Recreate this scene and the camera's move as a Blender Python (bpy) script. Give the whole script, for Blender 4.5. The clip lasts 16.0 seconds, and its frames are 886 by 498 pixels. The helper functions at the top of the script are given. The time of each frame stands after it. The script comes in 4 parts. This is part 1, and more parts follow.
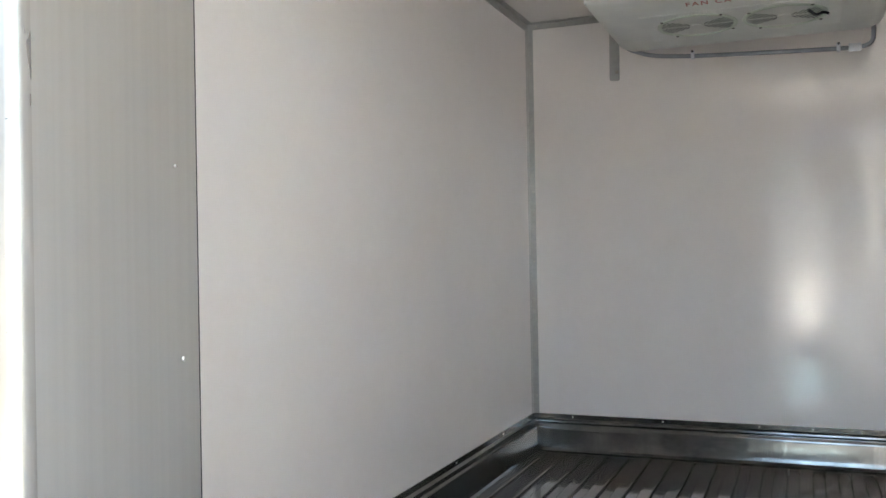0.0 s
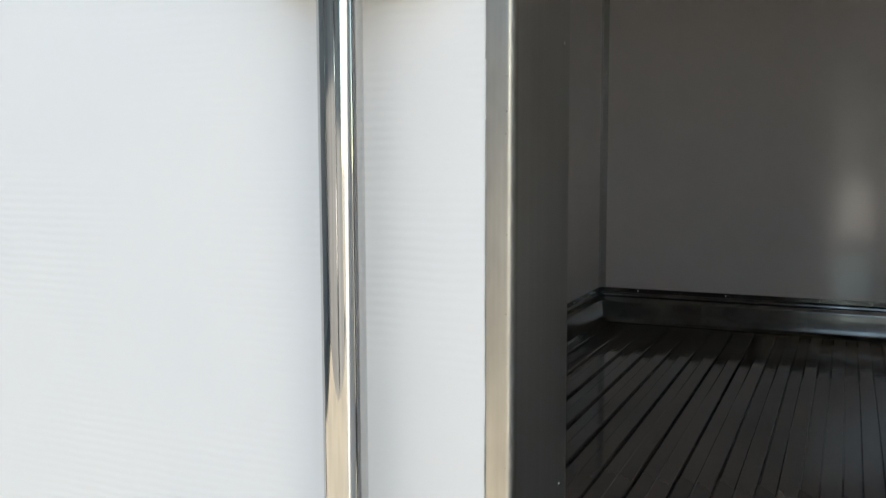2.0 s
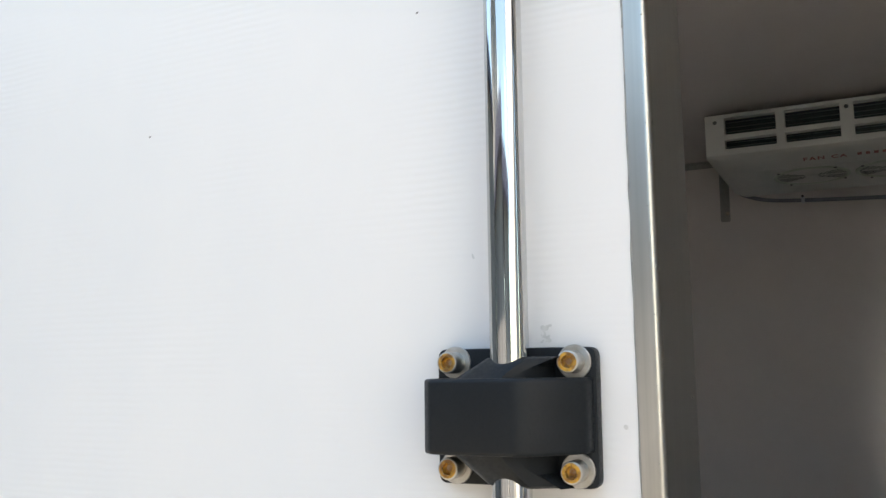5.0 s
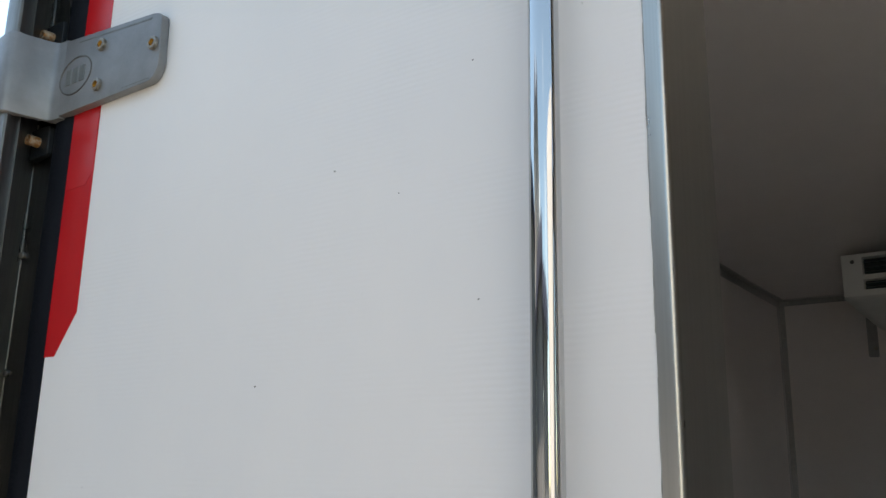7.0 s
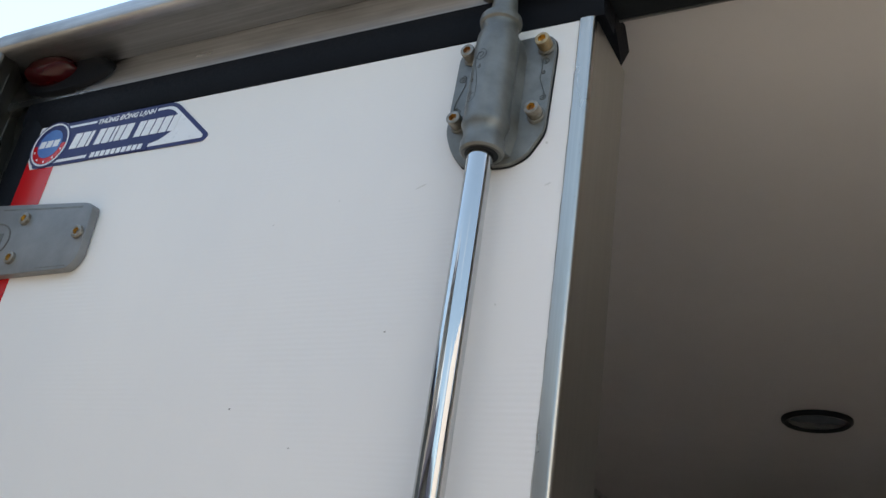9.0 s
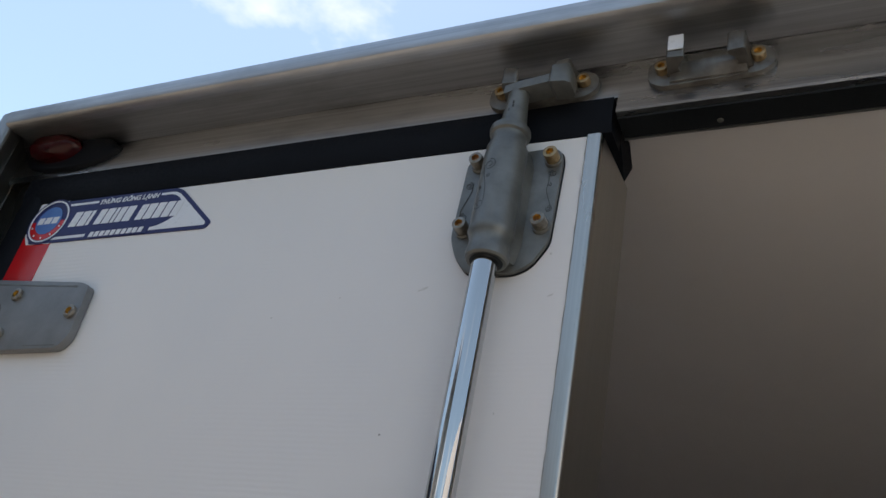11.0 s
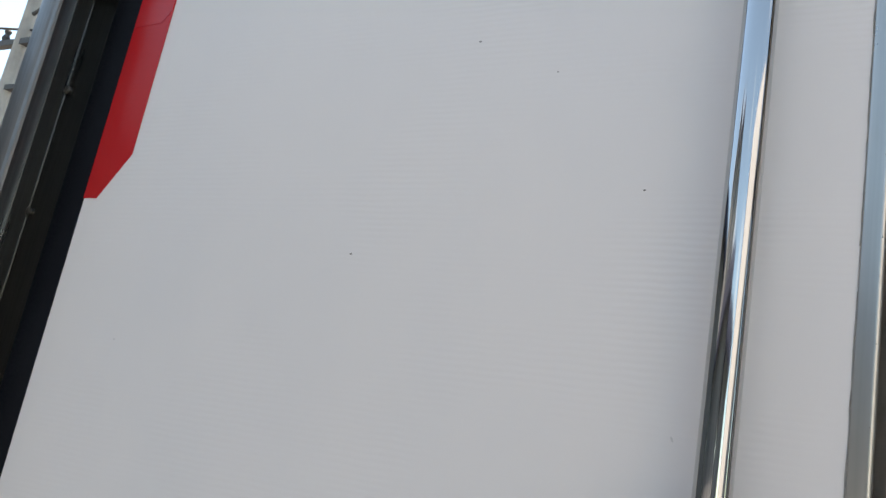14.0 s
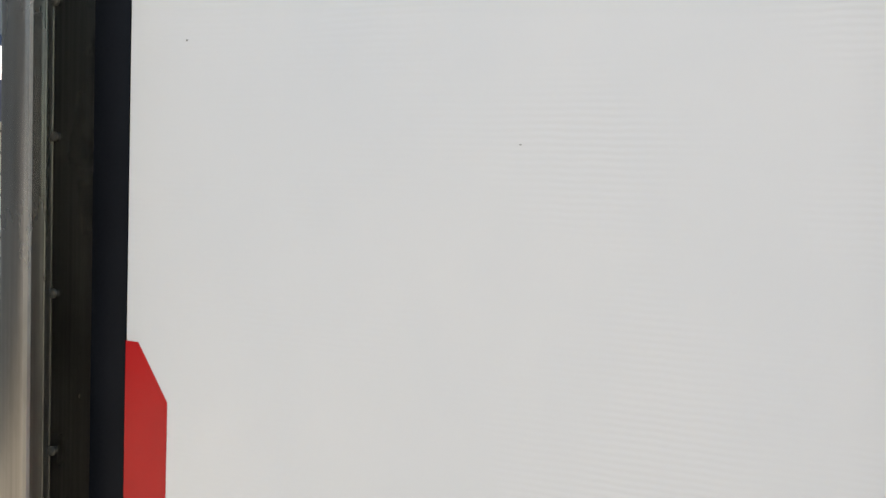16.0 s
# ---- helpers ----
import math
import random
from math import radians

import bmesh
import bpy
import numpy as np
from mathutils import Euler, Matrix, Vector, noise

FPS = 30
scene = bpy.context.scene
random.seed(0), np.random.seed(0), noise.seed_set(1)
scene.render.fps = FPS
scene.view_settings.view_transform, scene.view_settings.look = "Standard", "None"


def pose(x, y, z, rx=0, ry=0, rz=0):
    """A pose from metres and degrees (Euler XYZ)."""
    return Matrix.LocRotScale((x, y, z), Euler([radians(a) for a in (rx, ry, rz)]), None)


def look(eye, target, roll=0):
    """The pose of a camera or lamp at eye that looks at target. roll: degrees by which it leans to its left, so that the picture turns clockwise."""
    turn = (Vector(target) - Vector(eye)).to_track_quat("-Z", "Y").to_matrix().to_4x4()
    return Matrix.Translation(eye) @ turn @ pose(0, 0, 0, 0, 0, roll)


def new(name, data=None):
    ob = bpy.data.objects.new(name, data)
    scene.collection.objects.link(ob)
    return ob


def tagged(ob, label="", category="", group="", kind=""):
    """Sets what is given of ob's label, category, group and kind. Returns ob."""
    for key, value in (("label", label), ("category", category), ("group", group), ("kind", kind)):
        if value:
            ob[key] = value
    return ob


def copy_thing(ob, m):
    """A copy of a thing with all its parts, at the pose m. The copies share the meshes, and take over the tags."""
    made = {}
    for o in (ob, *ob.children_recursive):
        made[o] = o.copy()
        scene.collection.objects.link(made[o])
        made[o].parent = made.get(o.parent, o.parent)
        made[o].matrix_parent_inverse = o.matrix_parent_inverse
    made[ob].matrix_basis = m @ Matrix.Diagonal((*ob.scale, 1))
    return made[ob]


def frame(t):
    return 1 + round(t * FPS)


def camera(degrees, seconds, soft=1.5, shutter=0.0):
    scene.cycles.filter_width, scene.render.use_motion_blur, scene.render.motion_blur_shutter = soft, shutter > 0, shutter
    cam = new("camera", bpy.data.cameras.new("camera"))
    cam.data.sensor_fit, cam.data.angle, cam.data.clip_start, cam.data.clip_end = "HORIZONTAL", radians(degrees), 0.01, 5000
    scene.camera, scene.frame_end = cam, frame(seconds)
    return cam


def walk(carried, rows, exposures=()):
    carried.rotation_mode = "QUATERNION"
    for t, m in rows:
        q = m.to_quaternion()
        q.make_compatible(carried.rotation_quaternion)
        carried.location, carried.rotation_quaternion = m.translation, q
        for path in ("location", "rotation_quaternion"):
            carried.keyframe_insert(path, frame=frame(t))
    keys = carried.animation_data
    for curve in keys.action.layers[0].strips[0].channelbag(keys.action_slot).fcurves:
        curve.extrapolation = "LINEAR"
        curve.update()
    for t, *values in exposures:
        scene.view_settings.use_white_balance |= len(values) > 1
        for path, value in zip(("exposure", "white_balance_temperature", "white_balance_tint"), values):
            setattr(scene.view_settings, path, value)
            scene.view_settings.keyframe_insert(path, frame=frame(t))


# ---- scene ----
# Origin: outer face of the closed door leaf, at its free edge, level with the rubber rod guide.
# The road lies 1.65 m below it.
cam = camera(52.75, 16.0)
PATH = [
    (0, (0.2347, -0.2148, -0.0239), (-0.5183, 1.6380, -0.0141), -1.01),
    (0.5, (0.2333, -0.2891, -0.0806), (-0.5042, 1.5683, -0.1604), -1.55),
    (1, (0.2303, -0.3758, -0.1296), (-0.4592, 1.4937, -0.3022), -2.22),
    (1.5, (0.2040, -0.4105, -0.1477), (-0.4966, 1.4485, -0.3780), -0.59),
    (2, (0.1528, -0.4218, -0.1298), (-0.6699, 1.3902, -0.3295), -0.20),
    (2.5, (0.1241, -0.4285, -0.0884), (-0.7819, 1.3504, -0.2087), 0.01),
    (3, (0.1051, -0.4485, -0.0600), (-0.8333, 1.3177, -0.0673), 0.70),
    (3.5, (0.1055, -0.4655, -0.0483), (-0.7871, 1.3208, 0.0616), 0.92),
    (4, (0.1046, -0.4688, -0.0433), (-0.7190, 1.3482, 0.0990), 0.91),
    (4.5, (0.1072, -0.4821, -0.0186), (-0.7018, 1.3371, 0.1706), 0.62),
    (4.7, (0.1094, -0.4995, 0.0021), (-0.7193, 1.3069, 0.2262), 0.17),
    (7, (0.2154, -0.5676, 0.1438), (-0.9149, 1.0066, 0.6385), 1.00),
    (7.5, (0.2255, -0.5739, 0.1725), (-0.8888, 0.9867, 0.7408), 3.81),
    (8, (0.2318, -0.5903, 0.1963), (-0.8255, 0.9748, 0.8542), 7.14),
    (8.5, (0.2331, -0.6002, 0.2111), (-0.7465, 0.9648, 0.9801), 8.63),
    (9, (0.2379, -0.6077, 0.2224), (-0.6804, 0.9481, 1.0804), 9.34),
    (9.5, (0.2414, -0.6162, 0.2304), (-0.6317, 0.9232, 1.1620), 10.17),
    (12, (0.1975, -0.6258, 0.2244), (-0.6955, 0.8287, 1.2669), 13.94),
    (12.5, (0.1863, -0.6199, 0.2179), (-0.7369, 0.8552, 1.2037), 13.69),
    (13, (0.1637, -0.6153, 0.1895), (-0.7714, 0.9138, 1.0770), 13.06),
    (13.5, (0.0922, -0.5898, 0.1132), (-0.8906, 1.0109, 0.8000), 12.45),
    (14, (0.0336, -0.5865, 0.0490), (-0.9511, 1.0784, 0.5570), 10.66),
    (14.5, (-0.0019, -0.6013, 0.0170), (-0.9314, 1.1291, 0.3933), 7.69),
    (15, (-0.0891, -0.6566, -0.0637), (-0.9025, 1.1570, 0.1581), 5.14),
    (15.5, (-0.1519, -0.6502, -0.1369), (-0.9098, 1.2006, -0.1340), 3.66),
    (16, (-0.2028, -0.6324, -0.2060), (-0.9344, 1.2252, -0.3245), 2.08),
]
EXPOSURES = [
    (0, 4.87, 7050, 13), (0.5, 3.62, 7350, 12), (1, 2.75, 7500, 12), (1.5, 2.72, 7450, 12), (2, 2.64, 7400, 12), (2.5, 2.42, 7450, 13), (3.5, 2.22, 7500, 14), (4, 2.60, 7550, 15), (4.7, 2.68, 7550, 15),
    (7, 1.96, 7450, 14.5), (8.5, 1.97, 7450, 15.5), (9.5, 1.66, 7400, 16.5), (12, 1.13, 7400, 20.5), (12.5, 1.16, 7450, 21), (13, 1.52, 7450, 20), (14, 1.78, 7500, 17), (15, 2.04, 7600, 16), (16, 2.33, 7850, 15.5),
]
walk(cam, [(t, look(e, g, r)) for t, e, g, r in PATH], EXPOSURES)


# ---- light ----
world = bpy.data.worlds.new("world")
scene.world = world
world.use_nodes = True


SUN_UP, SUN_TURN = radians(62), radians(-46)


def build_sky():
    nt = world.node_tree
    bg = nt.nodes["Background"]
    sky = nt.nodes.new("ShaderNodeTexSky")
    sky.sky_type, sky.sun_disc = 'NISHITA', False
    sky.sun_elevation, sky.sun_rotation = SUN_UP, SUN_TURN
    sky.dust_density, sky.ozone_density = 0.1, 1.4
    tc = nt.nodes.new("ShaderNodeTexCoord")
    mp = nt.nodes.new("ShaderNodeMapping")
    mp.inputs["Scale"].default_value = (1.0, 1.0, 1.9)
    mp.inputs["Location"].default_value = (0.35, 0.1, 0.2)
    nt.links.new(tc.outputs["Generated"], mp.inputs["Vector"])
    nz = nt.nodes.new("ShaderNodeTexNoise")
    nz.inputs["Scale"].default_value, nz.inputs["Detail"].default_value, nz.inputs["Roughness"].default_value = 2.1, 7, 0.55
    nt.links.new(mp.outputs[0], nz.inputs["Vector"])
    ramp = nt.nodes.new("ShaderNodeValToRGB")
    ramp.color_ramp.elements[0].position, ramp.color_ramp.elements[1].position = 0.585, 0.75
    ramp.color_ramp.elements[0].color = (0.05, 0.05, 0.05, 1)
    nt.links.new(nz.outputs["Fac"], ramp.inputs[0])
    mix = nt.nodes.new("ShaderNodeMix")
    mix.data_type = 'RGBA'
    nt.links.new(ramp.outputs[0], mix.inputs["Factor"])
    haze = nt.nodes.new("ShaderNodeMix")
    haze.data_type, haze.blend_type = 'RGBA', 'MULTIPLY'
    haze.inputs["Factor"].default_value = 1.0
    haze.inputs["B"].default_value = (0.86, 0.96, 0.88, 1)
    nt.links.new(sky.outputs[0], haze.inputs["A"])
    nt.links.new(haze.outputs["Result"], mix.inputs["A"])
    mix.inputs["B"].default_value = (5.7, 6.1, 6.1, 1)
    nt.links.new(mix.outputs["Result"], bg.inputs[0])
    bg.inputs[1].default_value = 0.115


build_sky()
sun = new("sun", bpy.data.lights.new("sun", "SUN"))
sun.data.energy, sun.data.angle, sun.data.color = 5.0, radians(0.6), (1.0, 0.95, 0.87)
sun.matrix_world = look((0, 0, 6), (-math.sin(SUN_TURN) * math.cos(SUN_UP), -math.cos(SUN_TURN) * math.cos(SUN_UP), 6 - math.sin(SUN_UP)))


# ---- materials ----
def nodes_of(name):
    m = bpy.data.materials.new(name)
    m.use_nodes = True
    return m, m.node_tree, m.node_tree.nodes["Principled BSDF"]


def noise_node(nt, scale, stretch=(1, 1, 1), detail=4, rough=0.55):
    tc = nt.nodes.new("ShaderNodeTexCoord")
    mp = nt.nodes.new("ShaderNodeMapping")
    mp.inputs["Scale"].default_value = stretch
    nt.links.new(tc.outputs["Object"], mp.inputs["Vector"])
    n = nt.nodes.new("ShaderNodeTexNoise")
    n.inputs["Scale"].default_value, n.inputs["Detail"].default_value, n.inputs["Roughness"].default_value = scale, detail, rough
    nt.links.new(mp.outputs[0], n.inputs["Vector"])
    return n


def ranged(nt, src, lo, hi, a=0.0, b=1.0):
    r = nt.nodes.new("ShaderNodeMapRange")
    r.inputs["From Min"].default_value, r.inputs["From Max"].default_value = lo, hi
    r.inputs["To Min"].default_value, r.inputs["To Max"].default_value = a, b
    nt.links.new(src, r.inputs["Value"])
    return r.outputs["Result"]


def mixed(nt, fac, a, b):
    m = nt.nodes.new("ShaderNodeMix")
    m.data_type = 'RGBA'
    nt.links.new(fac, m.inputs["Factor"])
    for key, v in (("A", a), ("B", b)):
        if isinstance(v, tuple):
            m.inputs[key].default_value = (*v, 1)
        else:
            nt.links.new(v, m.inputs[key])
    return m.outputs["Result"]


def bumped(nt, bsdf, height, strength, distance=0.001):
    b = nt.nodes.new("ShaderNodeBump")
    b.inputs["Strength"].default_value, b.inputs["Distance"].default_value = strength, distance
    nt.links.new(height, b.inputs["Height"])
    nt.links.new(b.outputs[0], bsdf.inputs["Normal"])


def surface(name, col, col2, rough=(0.4, 0.55), metal=0.0, scale=8, fine=120, stretch=(1, 1, 1), bump=0.1, dist=0.0006,
            spread=(0.35, 0.65), gloss=None):
    """Two-scale surface: broad patches between two colours, fine grain in gloss and relief."""
    m, nt, b = nodes_of(name)
    big = noise_node(nt, scale, stretch, 5)
    small = noise_node(nt, fine, stretch, 3)
    nt.links.new(mixed(nt, ranged(nt, big.outputs["Fac"], *spread), col, col2), b.inputs["Base Color"])
    nt.links.new(ranged(nt, small.outputs["Fac"], 0.3, 0.7, *rough), b.inputs["Roughness"])
    b.inputs["Metallic"].default_value = metal
    if gloss is not None:
        b.inputs["Specular IOR Level"].default_value = gloss
    if bump:
        bumped(nt, b, small.outputs["Fac"], bump, dist)
    return m


def door_white():
    """White glass-fibre skin with fine level ribbing, faint patches and sparse grey specks."""
    m, nt, b = nodes_of("door_skin")
    tc = nt.nodes.new("ShaderNodeTexCoord")
    wave = nt.nodes.new("ShaderNodeTexWave")
    wave.bands_direction = 'Z'
    wave.inputs["Scale"].default_value, wave.inputs["Distortion"].default_value = 60, 2.2
    wave.inputs["Detail"].default_value, wave.inputs["Detail Scale"].default_value = 3, 0.6
    nt.links.new(tc.outputs["Object"], wave.inputs["Vector"])
    patch = noise_node(nt, 5.5, (1, 1, 1.6), 4)
    mul = nt.nodes.new("ShaderNodeMath")
    mul.operation = 'MULTIPLY'
    nt.links.new(wave.outputs["Fac"], mul.inputs[0])
    nt.links.new(ranged(nt, patch.outputs["Fac"], 0.47, 0.62, 0.05, 1.0), mul.inputs[1])
    dirt = noise_node(nt, 2.2, (1, 1, 0.6), 6)
    base = mixed(nt, ranged(nt, dirt.outputs["Fac"], 0.35, 0.7), (0.775, 0.757, 0.742), (0.695, 0.702, 0.712))
    vor = nt.nodes.new("ShaderNodeTexVoronoi")
    vor.inputs["Scale"].default_value = 7.5
    nt.links.new(tc.outputs["Object"], vor.inputs["Vector"])
    speck = ranged(nt, vor.outputs["Distance"], 0.010, 0.016, 1.0, 0.0)
    nt.links.new(mixed(nt, speck, base, (0.22, 0.21, 0.2)), b.inputs["Base Color"])
    nt.links.new(ranged(nt, dirt.outputs["Fac"], 0.3, 0.7, 0.34, 0.5), b.inputs["Roughness"])
    bumped(nt, b, mul.outputs[0], 0.135, 0.0008)
    return m


def inner_white():
    """Glossy white gel-coat of the load space, slightly wavy."""
    m, nt, b = nodes_of("inner_skin")
    big = noise_node(nt, 2.2, (1, 1, 0.7), 3)
    small = noise_node(nt, 3.0, (1, 1, 1), 8, 0.7)
    nt.links.new(mixed(nt, ranged(nt, small.outputs["Fac"], 0.35, 0.7), (0.87, 0.837, 0.818), (0.83, 0.797, 0.782)), b.inputs["Base Color"])
    nt.links.new(ranged(nt, small.outputs["Fac"], 0.3, 0.7, 0.06, 0.12), b.inputs["Roughness"])
    b.inputs["Specular IOR Level"].default_value = 0.5
    bumped(nt, b, big.outputs["Fac"], 0.40, 0.005)
    return m


def brushed(name, col, col2, rough, stretch, tarnish=None, relief=0.05, metal=1.0):
    """Stainless sheet with a drawn grain and darker tarnished patches."""
    m, nt, b = nodes_of(name)
    grain = noise_node(nt, 260, stretch, 2)
    patch = noise_node(nt, 7, tuple(0.25 + 0.75 * s for s in stretch), 6, 0.65)
    c = mixed(nt, ranged(nt, grain.outputs["Fac"], 0.3, 0.7), col, col2)
    if tarnish:
        c = mixed(nt, ranged(nt, patch.outputs["Fac"], 0.52, 0.72), c, tarnish)
    nt.links.new(c, b.inputs["Base Color"])
    nt.links.new(ranged(nt, patch.outputs["Fac"], 0.3, 0.7, *rough), b.inputs["Roughness"])
    b.inputs["Metallic"].default_value = metal
    bumped(nt, b, grain.outputs["Fac"], relief, 0.0003)
    return m


def rolled_sheet():
    """Folded aluminium sheet, smudged, with shallow upright waviness that streaks what it mirrors."""
    m, nt, b = nodes_of("cove_aluminium")
    wavy = noise_node(nt, 26, (1, 1, 0.02), 3)
    smut = noise_node(nt, 11, (1, 1, 1.5), 6, 0.65)
    nt.links.new(mixed(nt, ranged(nt, smut.outputs["Fac"], 0.38, 0.62), (0.17, 0.165, 0.156), (0.10, 0.097, 0.092)), b.inputs["Base Color"])
    nt.links.new(ranged(nt, smut.outputs["Fac"], 0.3, 0.7, 0.11, 0.20), b.inputs["Roughness"])
    b.inputs["Metallic"].default_value = 0.85
    bumped(nt, b, wavy.outputs["Fac"], 0.10, 0.005)
    return m


WHITE = door_white()
INNER = inner_white()
STEEL_H = brushed("steel_level", (0.46, 0.468, 0.482), (0.34, 0.347, 0.358), (0.20, 0.38), (0.012, 1, 1), (0.19, 0.192, 0.196), 0.10)
HEAD_RIM_STEEL = brushed("steel_level_dull", (0.58, 0.588, 0.60), (0.43, 0.437, 0.447), (0.30, 0.48), (0.012, 1, 1), (0.27, 0.273, 0.278), 0.12)
# stile and rim have darker base colours than the header steel
STILE_DARK = brushed("steel_stile_darker", (0.29, 0.283, 0.270), (0.22, 0.214, 0.204), (0.15, 0.30), (1, 1, 0.01), (0.14, 0.134, 0.124))
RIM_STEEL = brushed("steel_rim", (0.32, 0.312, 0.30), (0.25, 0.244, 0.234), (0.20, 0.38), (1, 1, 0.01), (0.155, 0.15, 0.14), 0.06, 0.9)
EDGE_SIDE = brushed("steel_edge_side", (0.54, 0.537, 0.505), (0.505, 0.502, 0.472), (0.28, 0.38), (1, 1, 0.012), None, 0.006)
TRIM = brushed("door_edge_steel", (0.50, 0.487, 0.452), (0.43, 0.419, 0.388), (0.22, 0.38), (1, 1, 0.012), (0.28, 0.271, 0.247), 0.03)
INTRIM = brushed("inner_trim_steel", (0.42, 0.42, 0.415), (0.37, 0.37, 0.365), (0.3, 0.42), (0.3, 0.3, 0.3), None, 0.02)
CHROME = surface("polished_rod", (0.52, 0.52, 0.512), (0.45, 0.45, 0.446), (0.04, 0.09), 1.0, 20, 90, (1, 1, 0.05), 0.02, 0.0002)
CAST = surface("cast_aluminium", (0.185, 0.190, 0.180), (0.125, 0.129, 0.122), (0.32, 0.48), 0.5, 45, 700, (1, 1, 1), 0.2, 0.0005)
GRIMY = surface("grimy_casting", (0.19, 0.183, 0.170), (0.105, 0.098, 0.088), (0.30, 0.48), 0.65, 60, 700, (1, 1, 1), 0.25, 0.0005)
DULL = surface("dull_zinc", (0.33, 0.31, 0.275), (0.21, 0.18, 0.14), (0.32, 0.5), 0.8, 160, 900, (1, 1, 1), 0.2, 0.0003)
ENGRAVED = surface("engraved_line", (0.055, 0.057, 0.055), (0.04, 0.042, 0.04), (0.5, 0.6), 0.2, 45, 700, (1, 1, 1), 0.0)
HINGE = surface("grey_painted_casting", (0.235, 0.240, 0.244), (0.18, 0.185, 0.19), (0.36, 0.52), 0.4, 22, 500, (1, 1, 1), 0.15, 0.0005)
RUBBER = surface("black_rubber", (0.0075, 0.0095, 0.0115), (0.012, 0.0145, 0.017), (0.38, 0.6), 0.0, 14, 500, (1, 1, 1), 0.1, 0.0004, gloss=0.22)
SEAL = surface("black_door_seal", (0.0045, 0.0055, 0.0082), (0.0070, 0.0083, 0.0115), (0.45, 0.62), 0.0, 10, 300, (1, 1, 1), 0.03, 0.0004, gloss=0.10)
ZINC = surface("zinc_bolt", (0.54, 0.53, 0.51), (0.40, 0.37, 0.32), (0.28, 0.45), 0.9, 90, 900, (1, 1, 1), 0.15, 0.0003)
BRASS = surface("yellowed_socket", (0.62, 0.33, 0.045), (0.22, 0.10, 0.025), (0.35, 0.6), 0.25, 220, 900, (1, 1, 1), 0.3, 0.0003, spread=(0.42, 0.60))
AGED = surface("aged_brass", (0.42, 0.31, 0.18), (0.27, 0.18, 0.09), (0.28, 0.45), 0.8, 160, 900, (1, 1, 1), 0.15, 0.0003)
RUST = surface("rusty_bolt", (0.34, 0.15, 0.04), (0.42, 0.33, 0.24), (0.38, 0.62), 0.55, 200, 900, (1, 1, 1), 0.3, 0.0004, spread=(0.42, 0.60))
RED_PALE = surface("red_vinyl_pale", (0.52, 0.014, 0.018), (0.47, 0.011, 0.016), (0.18, 0.25), 0.0, 9, 60, (1, 1, 1), 0.0, gloss=0.45)
RED = surface("red_vinyl", (0.52, 0.007, 0.010), (0.46, 0.005, 0.009), (0.18, 0.25), 0.0, 9, 60, (1, 1, 1), 0.0, gloss=0.4)
NAVY = surface("navy_vinyl", (0.018, 0.024, 0.115), (0.014, 0.02, 0.09), (0.28, 0.4), 0.0, 15, 200, (1, 1, 1), 0.03, 0.0002, gloss=0.25)
BLUE = surface("sky_blue_vinyl", (0.05, 0.17, 0.45), (0.04, 0.12, 0.36), (0.28, 0.4), 0.0, 25, 200, (1, 1, 1), 0.03, 0.0002)
VINYL = surface("white_vinyl", (0.72, 0.74, 0.78), (0.66, 0.69, 0.74), (0.25, 0.38), 0.0, 15, 200, (1, 1, 1), 0.03, 0.0002)
LENS = surface("red_lamp_lens", (0.036, 0.0018, 0.003), (0.024, 0.0012, 0.002), (0.14, 0.24), 0.0, 20, 60, (1, 1, 1), 0.04, 0.0005, gloss=0.3)
FLOOR = surface("floor_aluminium", (0.205, 0.180, 0.163), (0.15, 0.134, 0.122), (0.045, 0.10), 0.45, 7, 60, (1, 0.3, 1), 0.02, 0.0004)
COVE = rolled_sheet()
PLASTIC = surface("white_unit_plastic", (0.69, 0.715, 0.685), (0.63, 0.655, 0.63), (0.34, 0.46), 0.0, 9, 260, (1, 1, 1), 0.06, 0.0003)
GUARD = surface("greenish_guard_plastic", (0.56, 0.63, 0.54), (0.49, 0.56, 0.475), (0.34, 0.46), 0.0, 14, 260, (1, 1, 1), 0.06, 0.0003)
DARK = surface("dark_opening", (0.02, 0.03, 0.032), (0.03, 0.045, 0.048), (0.35, 0.5), 0.2, 20, 200, (1, 1, 1), 0.05, 0.0003)
FIN = surface("teal_slat", (0.05, 0.10, 0.105), (0.035, 0.075, 0.08), (0.25, 0.4), 0.3, 20, 200, (1, 1, 1), 0.05, 0.0003)
SLOT = surface("green_fan_slot", (0.10, 0.15, 0.11), (0.07, 0.105, 0.08), (0.4, 0.6), 0.0, 60, 300, (1, 1, 1), 0.0)
HOSE = surface("grey_hose", (0.26, 0.28, 0.32), (0.21, 0.23, 0.27), (0.4, 0.5), 0.0, 30, 200, (1, 1, 1), 0.05, 0.0003)
INK = surface("red_ink", (0.42, 0.16, 0.14), (0.36, 0.145, 0.13), (0.4, 0.5), 0.0, 60, 300, (1, 1, 1), 0.0)
GLASSY = surface("lamp_cover", (0.085, 0.10, 0.11), (0.065, 0.078, 0.088), (0.12, 0.2), 0.0, 20, 60, (1, 1, 1), 0.0)
CONCRETE = surface("dusty_yard", (0.137, 0.129, 0.109), (0.101, 0.096, 0.082), (0.75, 0.95), 0.0, 0.7, 30, (1, 1, 1), 0.3, 0.004)
